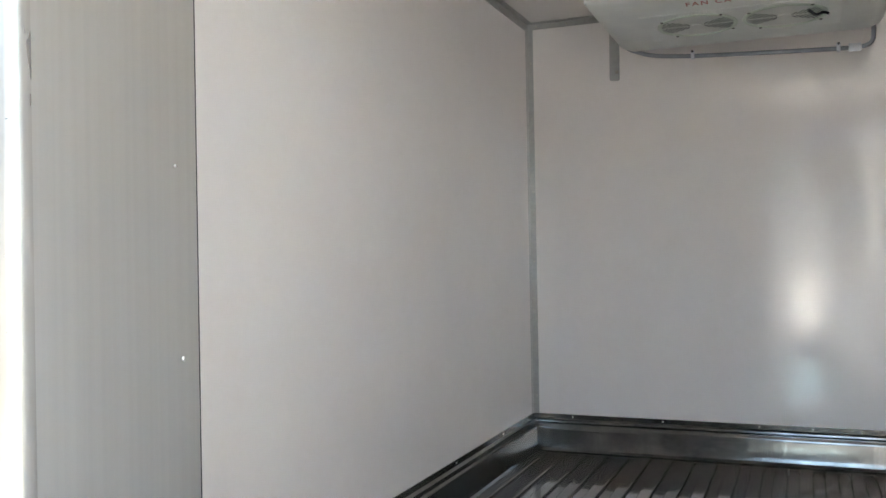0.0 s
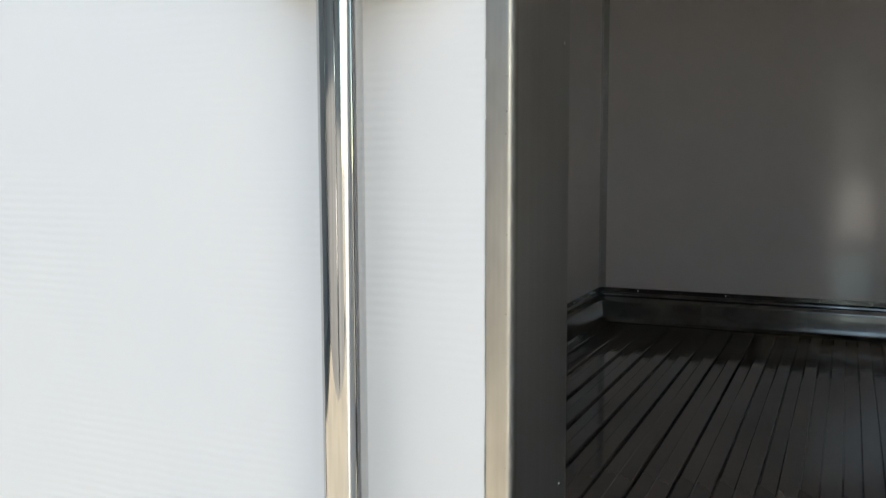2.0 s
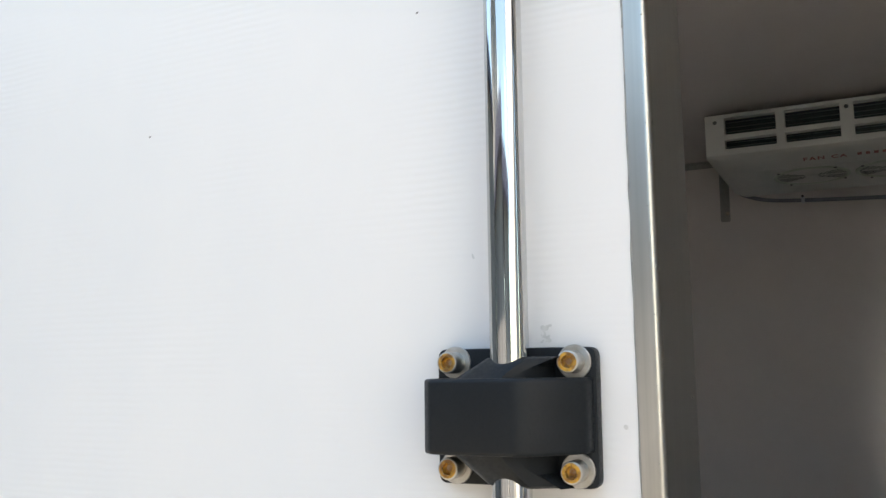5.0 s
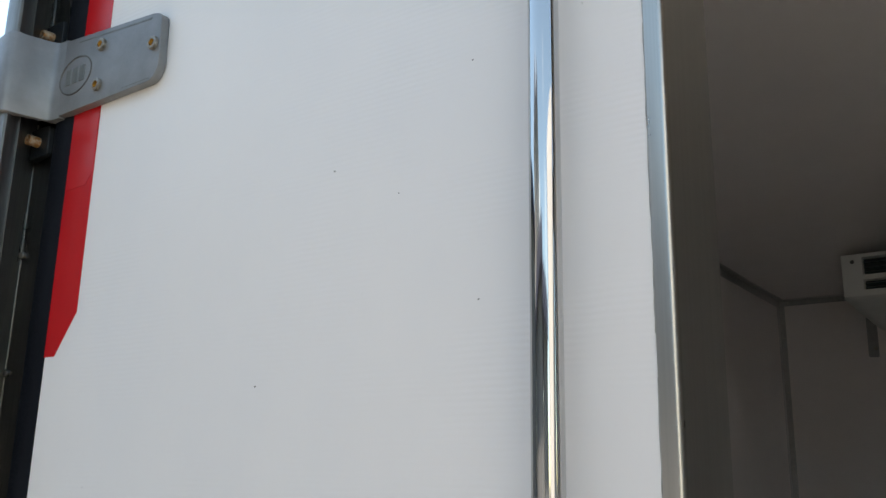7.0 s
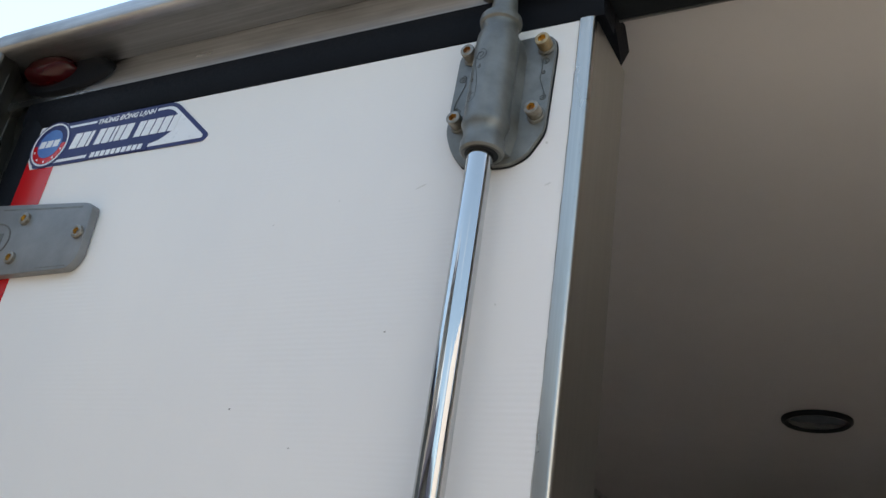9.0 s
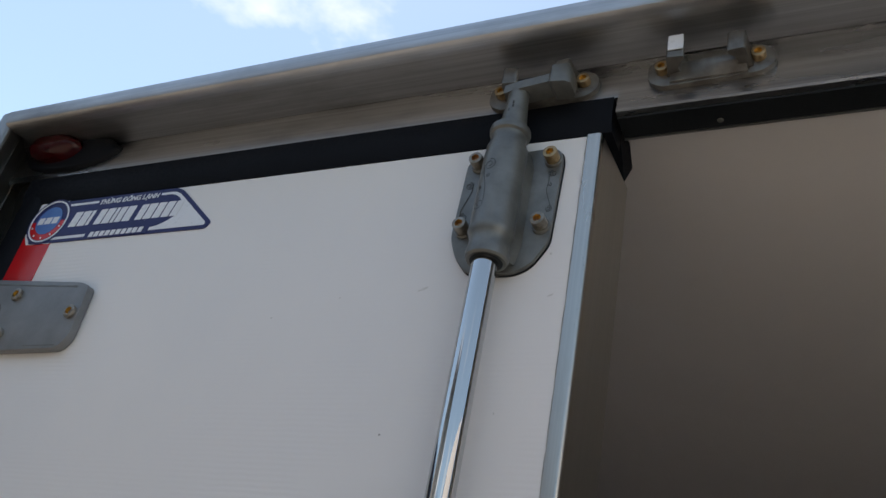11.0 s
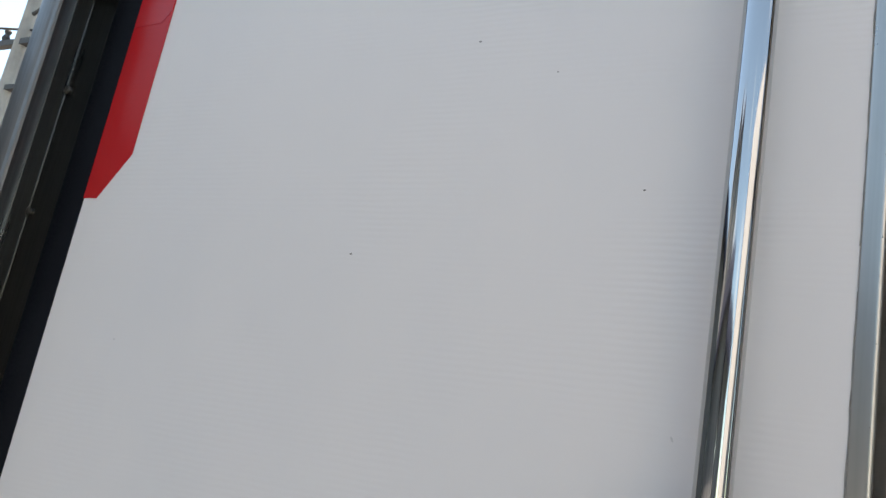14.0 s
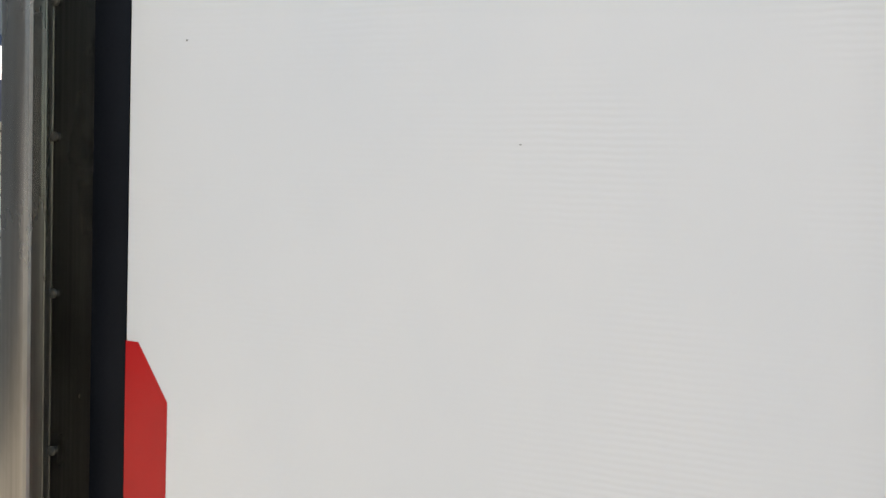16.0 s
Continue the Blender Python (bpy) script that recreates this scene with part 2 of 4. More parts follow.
LANE = surface("pale_concrete", (0.42, 0.41, 0.385), (0.34, 0.33, 0.31), (0.7, 0.9), 0.0, 0.8, 30, (1, 1, 1), 0.2, 0.003)
BUILDING = surface("weathered_wall", (0.18, 0.182, 0.187), (0.105, 0.108, 0.115), (0.6, 0.85), 0.0, 0.6, 14, (1, 1, 0.4), 0.2, 0.003)
PALE = surface("pale_cladding", (0.62, 0.61, 0.57), (0.52, 0.51, 0.48), (0.5, 0.7), 0.0, 1.5, 30, (1, 1, 1), 0.1, 0.002)
TARP = surface("navy_awning", (0.018, 0.024, 0.05), (0.03, 0.035, 0.065), (0.6, 0.8), 0.0, 2, 40, (1, 1, 1), 0.1, 0.002)
STUCCO = surface("weathered_stucco", (0.25, 0.25, 0.245), (0.17, 0.17, 0.17), (0.7, 0.9), 0.0, 0.8, 20, (1, 1, 0.5), 0.2, 0.003)
POLE = surface("pole_concrete", (0.33, 0.32, 0.30), (0.25, 0.24, 0.23), (0.7, 0.9), 0.0, 3, 50, (1, 1, 1), 0.2, 0.002)
CABLE = surface("dark_cable", (0.03, 0.03, 0.035), (0.045, 0.045, 0.05), (0.5, 0.7), 0.0, 4, 60, (1, 1, 1), 0.0)
SMUDGE = surface("grey_splash", (0.55, 0.545, 0.53), (0.67, 0.665, 0.65), (0.5, 0.7), 0.0, 300, 900, (1, 1, 1), 0.2, 0.0003)
SEALANT = surface("dirty_sealant", (0.16, 0.155, 0.145), (0.34, 0.33, 0.31), (0.5, 0.7), 0.0, 60, 300, (1, 1, 1), 0.2, 0.0003)
CAULK = surface("grey_caulk", (0.26, 0.252, 0.236), (0.50, 0.488, 0.462), (0.5, 0.7), 0.0, 60, 300, (1, 1, 1), 0.2, 0.0003)
TRUCK = surface("outer_body_skin", (0.72, 0.72, 0.71), (0.66, 0.66, 0.65), (0.3, 0.45), 0.0, 2, 80, (1, 1, 1), 0.05, 0.0005)


# ---- building helpers ----
def thing(name, at, label, category, group="", kind=""):
    ob = new(name)
    ob.location = at
    ob.empty_display_size = 0.02
    return tagged(ob, label, category, group, kind)


def root_place(ob):
    return root_place(ob.parent) if ob.parent else Vector(ob.location)


def part(name, bm, material, parent=None, label="", smooth=None):
    """Links a bmesh, written in world metres, as one mesh under a thing or a part."""
    me = bpy.data.meshes.new(name)
    bmesh.ops.recalc_face_normals(bm, faces=bm.faces)
    bm.to_mesh(me)
    bm.free()
    me.materials.append(material)
    ob = new(name, me)
    if parent is not None:
        ob.parent = parent
        if parent.parent is None and parent.data is None:
            ob.matrix_parent_inverse = Matrix.Translation(-Vector(parent.location))
    if smooth is not None:
        me.shade_smooth()
        me.set_sharp_from_angle(angle=radians(smooth))
    return tagged(ob, label)


def bevelled(bm, width, segments=2, angle=30, only=None):
    edges = [e for e in bm.edges if len(e.link_faces) == 2 and e.calc_face_angle(0) > radians(angle) and (only is None or only(e))]
    if edges:
        bmesh.ops.bevel(bm, geom=edges, offset=width, segments=segments, profile=0.6, affect='EDGES', clamp_overlap=True)
    return bm


def boxed(lo, hi, bevel=0.0, segments=2, bm=None):
    bm2 = bmesh.new()
    bmesh.ops.create_cube(bm2, size=1)
    for v in bm2.verts:
        v.co = [lo[i] + (v.co[i] + 0.5) * (hi[i] - lo[i]) for i in range(3)]
    if bevel:
        bevelled(bm2, bevel, segments)
    return joined(bm, bm2)


def joined(bm, bm2):
    if bm is None:
        return bm2
    me = bpy.data.meshes.new("join")
    bm2.to_mesh(me)
    bm.from_mesh(me)
    bm2.free()
    bpy.data.meshes.remove(me)
    return bm


def prism(outline, axis, a, b, bevel=0.0, segments=2, bm=None):
    """Closed outline swept straight along an axis: x takes (y, z), y takes (x, z), z takes (x, y)."""
    def at(p, w):
        return {'x': (w, p[0], p[1]), 'y': (p[0], w, p[1]), 'z': (p[0], p[1], w)}[axis]
    bm2 = bmesh.new()
    one = [bm2.verts.new(at(p, a)) for p in outline]
    two = [bm2.verts.new(at(p, b)) for p in outline]
    bm2.faces.new(one)
    bm2.faces.new(two)
    n = len(outline)
    for i in range(n):
        bm2.faces.new((one[i], one[(i + 1) % n], two[(i + 1) % n], two[i]))
    bmesh.ops.recalc_face_normals(bm2, faces=bm2.faces)
    if bevel:
        bevelled(bm2, bevel, segments)
    return joined(bm, bm2)


def loft(rings, bm=None, caps=True):
    """Skin through closed rings with the same number of points, capped at both ends."""
    bm2 = bmesh.new()
    vs = [[bm2.verts.new(p) for p in ring] for ring in rings]
    n = len(rings[0])
    for r0, r1 in zip(vs, vs[1:]):
        for i in range(n):
            bm2.faces.new((r0[i], r0[(i + 1) % n], r1[(i + 1) % n], r1[i]))
    if caps:
        bm2.faces.new(vs[0])
        bm2.faces.new(vs[-1])
    bmesh.ops.recalc_face_normals(bm2, faces=bm2.faces)
    return joined(bm, bm2)


def turned(profile, axis, centre, segments=28, bm=None):
    """Solid of revolution: profile rows of (place along the axis, radius)."""
    c = Vector(centre)
    rings = []
    for w, r in profile:
        ring = []
        for k in range(segments):
            a = 2 * math.pi * k / segments
            u, v = r * math.cos(a), r * math.sin(a)
            ring.append(tuple(c + Vector({'x': (w, u, v), 'y': (u, w, v), 'z': (u, v, w)}[axis])))
        rings.append(ring)
    return loft(rings, bm)


def tube(points, radius, segments=8, bm=None):
    """Round tube along a line of points."""
    pts = [Vector(p) for p in points]
    rings = []
    side = None
    for i, p in enumerate(pts):
        d = (pts[min(i + 1, len(pts) - 1)] - pts[max(i - 1, 0)]).normalized()
        if side is None:
            side = d.cross(Vector((0.3, 0.2, 1)))
            if side.length < 1e-3:
                side = d.cross(Vector((1, 0, 0)))
        side = (side - d * side.dot(d)).normalized()
        up = d.cross(side)
        rings.append([tuple(p + radius * (math.cos(2 * math.pi * k / segments) * side + math.sin(2 * math.pi * k / segments) * up)) for k in range(segments)])
    return loft(rings, bm)


def smooth_line(points, steps=8):
    """Catmull-Rom line through the points."""
    p = [Vector(q) for q in points]
    p = [2 * p[0] - p[1], *p, 2 * p[-1] - p[-2]]
    out = []
    for i in range(1, len(p) - 2):
        for k in range(steps):
            t = k / steps
            out.append(0.5 * (2 * p[i] + (p[i + 1] - p[i - 1]) * t + (2 * p[i - 1] - 5 * p[i] + 4 * p[i + 1] - p[i + 2]) * t * t
                              + (3 * p[i] - p[i - 1] - 3 * p[i + 1] + p[i + 2]) * t ** 3))
    return out + [p[-2]]


def rounded(points, radius, steps=4):
    """Outline with its corners rounded; a radius may be given for each corner."""
    out = []
    n = len(points)
    for i in range(n):
        p0, p1, p2 = (Vector(points[(i + k - 1) % n]) for k in range(3))
        r = radius[i] if isinstance(radius, (list, tuple)) else radius
        a, b = (p0 - p1), (p2 - p1)
        r = min(r, a.length * 0.49, b.length * 0.49)
        if r <= 0:
            out.append(tuple(p1))
            continue
        s, e = p1 + a.normalized() * r, p1 + b.normalized() * r
        for k in range(steps + 1):
            t = k / steps
            out.append(tuple((1 - t) ** 2 * s + 2 * t * (1 - t) * p1 + t * t * e))
    return out


def oval(cx, cz, rx, rz, n=32, tilt=0.0):
    c, s = math.cos(tilt), math.sin(tilt)
    pts = [(rx * math.cos(2 * math.pi * k / n), rz * math.sin(2 * math.pi * k / n)) for k in range(n)]
    return [(cx + u * c - v * s, cz + u * s + v * c) for u, v in pts]


def ring_band(outer, inner, y0, y1, bm=None):
    """Flat band between two outlines of the same count, standing in the x-z plane from y0 to y1."""
    bm2 = bmesh.new()
    n = len(outer)
    rows = [[bm2.verts.new((p[0], y, p[1])) for p in o] for o, y in ((outer, y0), (inner, y0), (inner, y1), (outer, y1))]
    for j in range(4):
        a, b = rows[j], rows[(j + 1) % 4]
        for i in range(n):
            bm2.faces.new((a[i], a[(i + 1) % n], b[(i + 1) % n], b[i]))
    bmesh.ops.recalc_face_normals(bm2, faces=bm2.faces)
    return joined(bm, bm2)


def words(text, size, at, material, name, parent, shear=0.0, turn=(90, 0, 0), label="", spacing=1.0):
    """Lettering in the built-in font as a thin mesh."""
    cu = bpy.data.curves.new("letters", 'FONT')
    cu.body, cu.size, cu.shear, cu.align_x, cu.align_y = text, size, shear, 'CENTER', 'CENTER'
    cu.space_character = spacing
    cu.extrude, cu.offset = 0.0001, size * 0.028
    tmp = bpy.data.objects.new("letters", cu)
    me = bpy.data.meshes.new_from_object(tmp)
    bpy.data.objects.remove(tmp)
    me.transform(pose(*at, *turn))
    bm = bmesh.new()
    bm.from_mesh(me)
    bpy.data.meshes.remove(me)
    return part(name, bm, material, parent, label)


def cap_bolt(parent, x, y, z, r=0.0066, length=0.0105, washer=0.0, head_mat=None, socket_mat=None, name="bolt", paint=True):
    """Socket-head bolt that stands on the plane y and points at -y."""
    head_mat, socket_mat = head_mat or ZINC, socket_mat or BRASS
    y0 = y
    if washer:
        y0 = y - 0.0014
    front = y0 - length
    bm = bmesh.new()
    n = 24
    hexr = r * 0.60
    def ring(rad, yy, six=False):
        out = []
        for k in range(n):
            a = 2 * math.pi * k / n
            q = rad * (math.cos(math.pi / 6) / math.cos((a + 0.2) % (math.pi / 3) - math.pi / 6) if six else 1.0)
            out.append((x + q * math.cos(a), yy, z + q * math.sin(a)))
        return out
    rings = [ring(r, y0), ring(r, front + r * 0.14), ring(r * 0.96, front + r * 0.04), ring(r * 0.86, front), ring(hexr * 1.02, front, True), ring(hexr, front + r * 0.75, True)]
    head = part(name, loft(rings, bm, False), head_mat, parent, smooth=40)
    cup = loft([ring(hexr * 1.02, front + r * 0.02, True), ring(hexr * 0.97, front + r * 0.60, True), ring(hexr * 0.70, front + r * 0.66), ring(hexr * 0.1, front + r * 0.70)], None, False)
    part("socket", cup, socket_mat, head, "yellowed hexagon socket")
    part("socket_hole", turned([(front + r * 0.655, hexr * 0.50), (front + r * 0.645, hexr * 0.34)], 'y', (x - r * 0.08, 0, z + r * 0.04), 12), RUST, head, "dark socket bottom")
    if paint:
        part("paint_mark", loft([ring(r * 0.84, front - 0.00012), ring(hexr * 1.03, front - 0.00012, True)], None, False), socket_mat, head, "yellow paint round the socket")
    if washer:
        w = loft([[(x + q * math.cos(2 * math.pi * k / 28), yy, z + q * math.sin(2 * math.pi * k / 28)) for k in range(28)]
                  for q, yy in ((washer, y), (washer, y - 0.001), (washer * 0.96, y - 0.0014))])
        part("washer", w, ZINC, head, "dull zinc washer", smooth=40)
    return head


def rivet(parent, place, axis, sign, r=0.0035, mat=None, name="screw"):
    i = "xyz".index(axis)
    c = [place[k] if k != i else 0 for k in range(3)]
    return part(name, turned([(place[i], r), (place[i] + sign * r * 0.4, r * 0.85), (place[i] + sign * r * 0.6, r * 0.4)], axis, c, 10), mat or ZINC, parent, smooth=50)


# ---- ground and load space ----
GROUND_Z = -1.65
LEFT, RIGHT, BACK, CEIL, FLOOR_Z = -0.759, 0.769, 3.137, 0.861, -0.7895
RAIL_TOP = -0.6490
bm = bmesh.new()
bmesh.ops.create_grid(bm, x_segments=24, y_segments=24, size=260)
for v in bm.verts:
    v.co.z = GROUND_Z
tagged(part("ground", bm, CONCRETE), "dusty olive-brown earth yard in full sun", "ground", kind="structure")


def wall(name, lo, hi, label):
    return tagged(part(name, boxed(lo, hi), INNER), label, "wall", kind="structure")


wall("wall_west", (-0.848, 0.034, -0.88), (LEFT, 3.235, 0.93), "glossy white gel-coat side wall of the load space")
wall("wall_east", (RIGHT, 0.034, -0.88), (0.858, 3.235, 0.93), "glossy white gel-coat side wall of the load space")
wall("wall_north", (LEFT, BACK, -0.88), (RIGHT, 3.235, 0.93), "glossy white gel-coat bulkhead behind the cooling unit")
tagged(part("ceiling", boxed((LEFT, 0.0310, CEIL), (RIGHT, BACK, 0.93)), INNER), "glossy white ceiling panel of the load space", "ceiling", kind="structure")
floor = tagged(part("floor", boxed((LEFT, 0.0, -0.88), (RIGHT, BACK, FLOOR_Z - 0.009)), FLOOR), "dark ribbed aluminium floor of the load space", "floor", kind="structure")


def base_rail(name, along, a, b, wall_at, sign):
    """Upstand of the floor tray with a rolled bead and a screwed flange; runs along x or y."""
    prof = [(0.0, -0.6420), (0.0035, -0.6420), (0.0035, -0.6590), (0.006, -0.6620), (0.012, -0.6655), (0.0135, -0.6715), (0.011, -0.6770),
            (0.008, -0.6790), (0.0095, -0.6840), (0.0125, -0.6890), (0.0145, -0.7010), (0.0188, -0.7520), (0.025, -0.7685), (0.034, -0.7770),
            (0.052, -0.7810), (0.052, -0.7850), (0.0, -0.7850)]
    pts = [(wall_at + sign * u, z + RAIL_TOP + 0.642) for u, z in prof]
    bm = prism(pts, 'y' if along == 'y' else 'x', a, b)
    rail = tagged(part(name, bm, COVE, smooth=25), "tarnished aluminium floor upstand with rolled bead", "trim", kind="structure")
    return rail


rail_back = base_rail("baseboard_north", 'x', LEFT, RIGHT, BACK, -1)
rail_west = base_rail("baseboard_west", 'y', 0.11, BACK - 0.002, LEFT, 1)
base_rail("baseboard_east", 'y', 0.11, BACK - 0.002, RIGHT, -1)
for x in (-0.603, -0.265, 0.070, 0.245, 0.40, 0.56):
    rivet(rail_back, (x, BACK - 0.0035, RAIL_TOP - 0.009), 'y', -1)
for y in (0.5, 0.95, 1.4, 1.85, 2.3, 2.75):
    rivet(rail_west, (LEFT + 0.0035, y, RAIL_TOP - 0.009), 'x', 1)


def corner_trim(name, outline, axis, a, b):
    return tagged(part(name, prism(outline, axis, a, b), INTRIM), "thin stainless corner trim with small screws", "trim", kind="structure")


t1, w1 = 0.0018, 0.0235
trim_nw = corner_trim("trim_corner", [(LEFT, BACK), (LEFT + w1, BACK), (LEFT + w1, BACK - t1), (LEFT + t1, BACK - t1), (LEFT + t1, BACK - w1), (LEFT, BACK - w1)], 'z', RAIL_TOP, CEIL - 0.002)
corner_trim("trim_corner_far", [(RIGHT, BACK), (RIGHT - w1, BACK), (RIGHT - w1, BACK - t1), (RIGHT - t1, BACK - t1), (RIGHT - t1, BACK - w1), (RIGHT, BACK - w1)], 'z', RAIL_TOP, CEIL - 0.002)
trim_top = corner_trim("trim_ceiling_north", [(BACK, CEIL), (BACK, CEIL - w1), (BACK - t1 - 0.0008, CEIL - w1), (BACK - t1 - 0.0008, CEIL - t1), (BACK - w1, CEIL - t1), (BACK - w1, CEIL)], 'x', LEFT + 0.003, RIGHT - 0.003)
corner_trim("trim_ceiling_west", [(LEFT, CEIL), (LEFT + w1, CEIL), (LEFT + w1, CEIL - t1), (LEFT + t1, CEIL - t1), (LEFT + t1, CEIL - w1 - 0.006), (LEFT, CEIL - w1 - 0.006)], 'y', 0.12, BACK - 0.026)
for z in (-0.5805, -0.319, -0.062, 0.208, 0.491, 0.708):
    rivet(trim_nw, (LEFT + 0.0152, BACK - t1, z), 'y', -1, 0.0042)
for x in (-0.72, -0.60, -0.44, 0.6):
    rivet(trim_top, (x, BACK - t1 - 0.0008, CEIL - 0.013), 'y', -1, 0.0042)


# ---- rear frame ----
def sub(parent, name, bm, mat, label="", smooth=None):
    return part(name, bm, mat, parent, label, smooth)


frame_thing = tagged(new("door_frame"), "stainless rear door frame with a raised outer rim, smudged and tarnished", "door frame", kind="structure")
frame_thing.location = (0, 0, -0.88)
STILE = [(-0.792, 0.001), (-0.8505, 0.0094), (-0.852, 0.034), (-0.792, 0.034)]
RIM = [(-0.8505, 0.0098), (-0.8132, -0.0345), (-0.8120, -0.0362), (-0.8066, -0.0550), (-0.8072, -0.0582), (-0.8100, -0.0602), (-0.8140, -0.0608), (-0.8330, -0.0592),
       (-0.8395, -0.0572), (-0.8430, -0.0530), (-0.8475, -0.030), (-0.853, 0.0), (-0.8560, 0.034), (-0.8525, 0.034)]


def across(outline):
    return [(0.010 - x, y) for x, y in outline]


HEAD_FACE = [(-0.0030, 0.8295), (-0.0032, 0.838), (-0.0022, 0.849), (0.0005, 0.862), (0.0035, 0.874), (0.0062, 0.884), (0.034, 0.888), (0.034, 0.8295)]
HEAD_RIM = [(0.0062, 0.8845), (-0.030, 0.8815), (-0.048, 0.8785), (-0.0620, 0.8788), (-0.0658, 0.8808), (-0.0670, 0.8845), (-0.0670, 0.9000), (-0.0630, 0.9045),
            (-0.052, 0.9085), (0.0, 0.925), (0.034, 0.932), (0.034, 0.889)]
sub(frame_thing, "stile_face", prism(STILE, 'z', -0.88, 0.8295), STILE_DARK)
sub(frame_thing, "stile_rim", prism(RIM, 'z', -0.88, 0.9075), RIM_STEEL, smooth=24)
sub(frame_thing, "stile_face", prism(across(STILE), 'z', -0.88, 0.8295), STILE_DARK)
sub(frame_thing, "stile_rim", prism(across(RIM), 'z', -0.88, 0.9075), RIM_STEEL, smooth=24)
for side in (STILE, across(STILE)):
    xs = side[1][0]
    sg = 1 if xs < 0 else -1
    sub(frame_thing, "rim_step", prism([(xs + sg * 0.0371, -0.0340), (xs + sg * 0.0389, -0.0366), (xs + sg * 0.0399, -0.0362), (xs + sg * 0.0379, -0.0334)], 'z', -0.88, 0.86), RIM_STEEL, "narrow welded step along the rim")
    sub(frame_thing, "seam_bead", boxed((xs - 0.0012, 0.0070, -0.88), (xs + 0.0012, 0.0115, 0.8290), 0.0006), RIM_STEEL, "thin bright weld seam")
sub(frame_thing, "header_face", prism(HEAD_FACE, 'x', -0.8505, 0.0127), STEEL_H, smooth=35)
sub(frame_thing, "header_face", prism([(-0.0030, 0.8065), (-0.0066, 0.8074), (-0.0076, 0.8096), (-0.0036, 0.8290), *HEAD_FACE[1:-1], (0.0305, 0.888), (0.0305, 0.8065)], 'x', 0.0128, 0.8605), STEEL_H, smooth=35)
sub(frame_thing, "header_rim", prism(HEAD_RIM, 'x', -0.8078, 0.8178), HEAD_RIM_STEEL, smooth=35)
for sg, off in ((1, 0.0), (-1, 0.010)):
    sub(frame_thing, "corner_gusset", prism([(off + sg * x, y) for x, y in ((-0.8500, 0.0095), (-0.8136, -0.0330), (-0.8082, -0.0500), (-0.8082, 0.0335), (-0.8500, 0.0335))], 'z', 0.8850, 0.9060), STEEL_H)
sub(frame_thing, "corner_block", boxed((-0.8535, -0.025, 0.886), (-0.8330, 0.034, 0.922), 0.004), STEEL_H)
sub(frame_thing, "soffit_seal", boxed((0.0130, -0.0015, 0.8032), (0.80, 0.0278, 0.8064), 0.001), RUBBER, "black rubber strip under the header")
sub(frame_thing, "soffit_lip", boxed((0.0130, 0.0281, 0.8022), (0.80, 0.0304, 0.8610), 0.0006), INTRIM)
for z in (0.4034, 0.2563, 0.1173, -0.0403, -0.1640, -0.31, -0.46):
    sub(frame_thing, "frame_screw", turned([(0.011, 0.0048), (0.0055, 0.0044), (0.0042, 0.002)], 'y', (-0.8452, 0, z), 12), GRIMY, "dark frame screw", smooth=50)
for x in (0.105, 0.30, 0.5):
    sub(frame_thing, "frame_screw", turned([(0.8032, 0.0030), (0.8022, 0.0026), (0.8019, 0.0012)], 'z', (x, 0.0185, 0), 12), CAST, smooth=50)

# outer skin that closes the box behind the frame
body = thing("truck_body", (0, 1.6, -0.9), "white glass-fibre outer skin of the refrigerated truck body", "truck body", kind="structure")
sub(body, "side_skin", boxed((-0.853, 0.036, -0.9), (-0.8485, 3.24, 0.93)), TRUCK)
sub(body, "side_skin", boxed((0.8585, 0.036, -0.9), (0.863, 3.24, 0.93)), TRUCK)
sub(body, "roof", boxed((-0.853, 0.036, 0.9305), (0.863, 3.24, 0.936)), TRUCK)
sub(body, "front_skin", boxed((-0.853, 3.2355, -0.9), (0.863, 3.24, 0.93)), TRUCK)
sub(body, "underside", boxed((-0.853, 0.0, -0.95), (0.863, 3.24, -0.885)), SEAL)

# running gear that carries the body
gear = thing("truck_chassis", (0, 1.6, GROUND_Z), "dark steel truck chassis with four road wheels", "chassis")
for x in (-0.42, 0.42):
    part("rail", boxed((x - 0.03, 0.05, -1.10), (x + 0.03, 3.20, -0.951), 0.004, 1), CABLE, gear)
for y in (0.85, 2.75):
    part("axle", turned([(-0.70, 0.045), (0.70, 0.045)], 'x', (0, y, GROUND_Z + 0.31), 14), CABLE, gear)
    part("spring_block", boxed((-0.46, y - 0.10, GROUND_Z + 0.34), (0.46, y + 0.10, -1.099), 0.01, 1), CABLE, gear)
    for x0, x1 in ((-0.80, -0.62), (0.62, 0.80)):
        wheel = part("wheel", turned([(x0, 0.20), (x0 + 0.01, 0.29), (x0 + 0.03, 0.31), (x1 - 0.03, 0.31), (x1 - 0.01, 0.29), (x1, 0.20)], 'x', (0, y, GROUND_Z + 0.31), 36), RUBBER, gear, "black road tyre", smooth=40)
        part("rim", turned([(x0 - 0.004, 0.198), (x0 + 0.02, 0.16), (x1 - 0.02, 0.16), (x1 + 0.004, 0.198)], 'x', (0, y, GROUND_Z + 0.31), 28), ZINC, wheel, smooth=40)

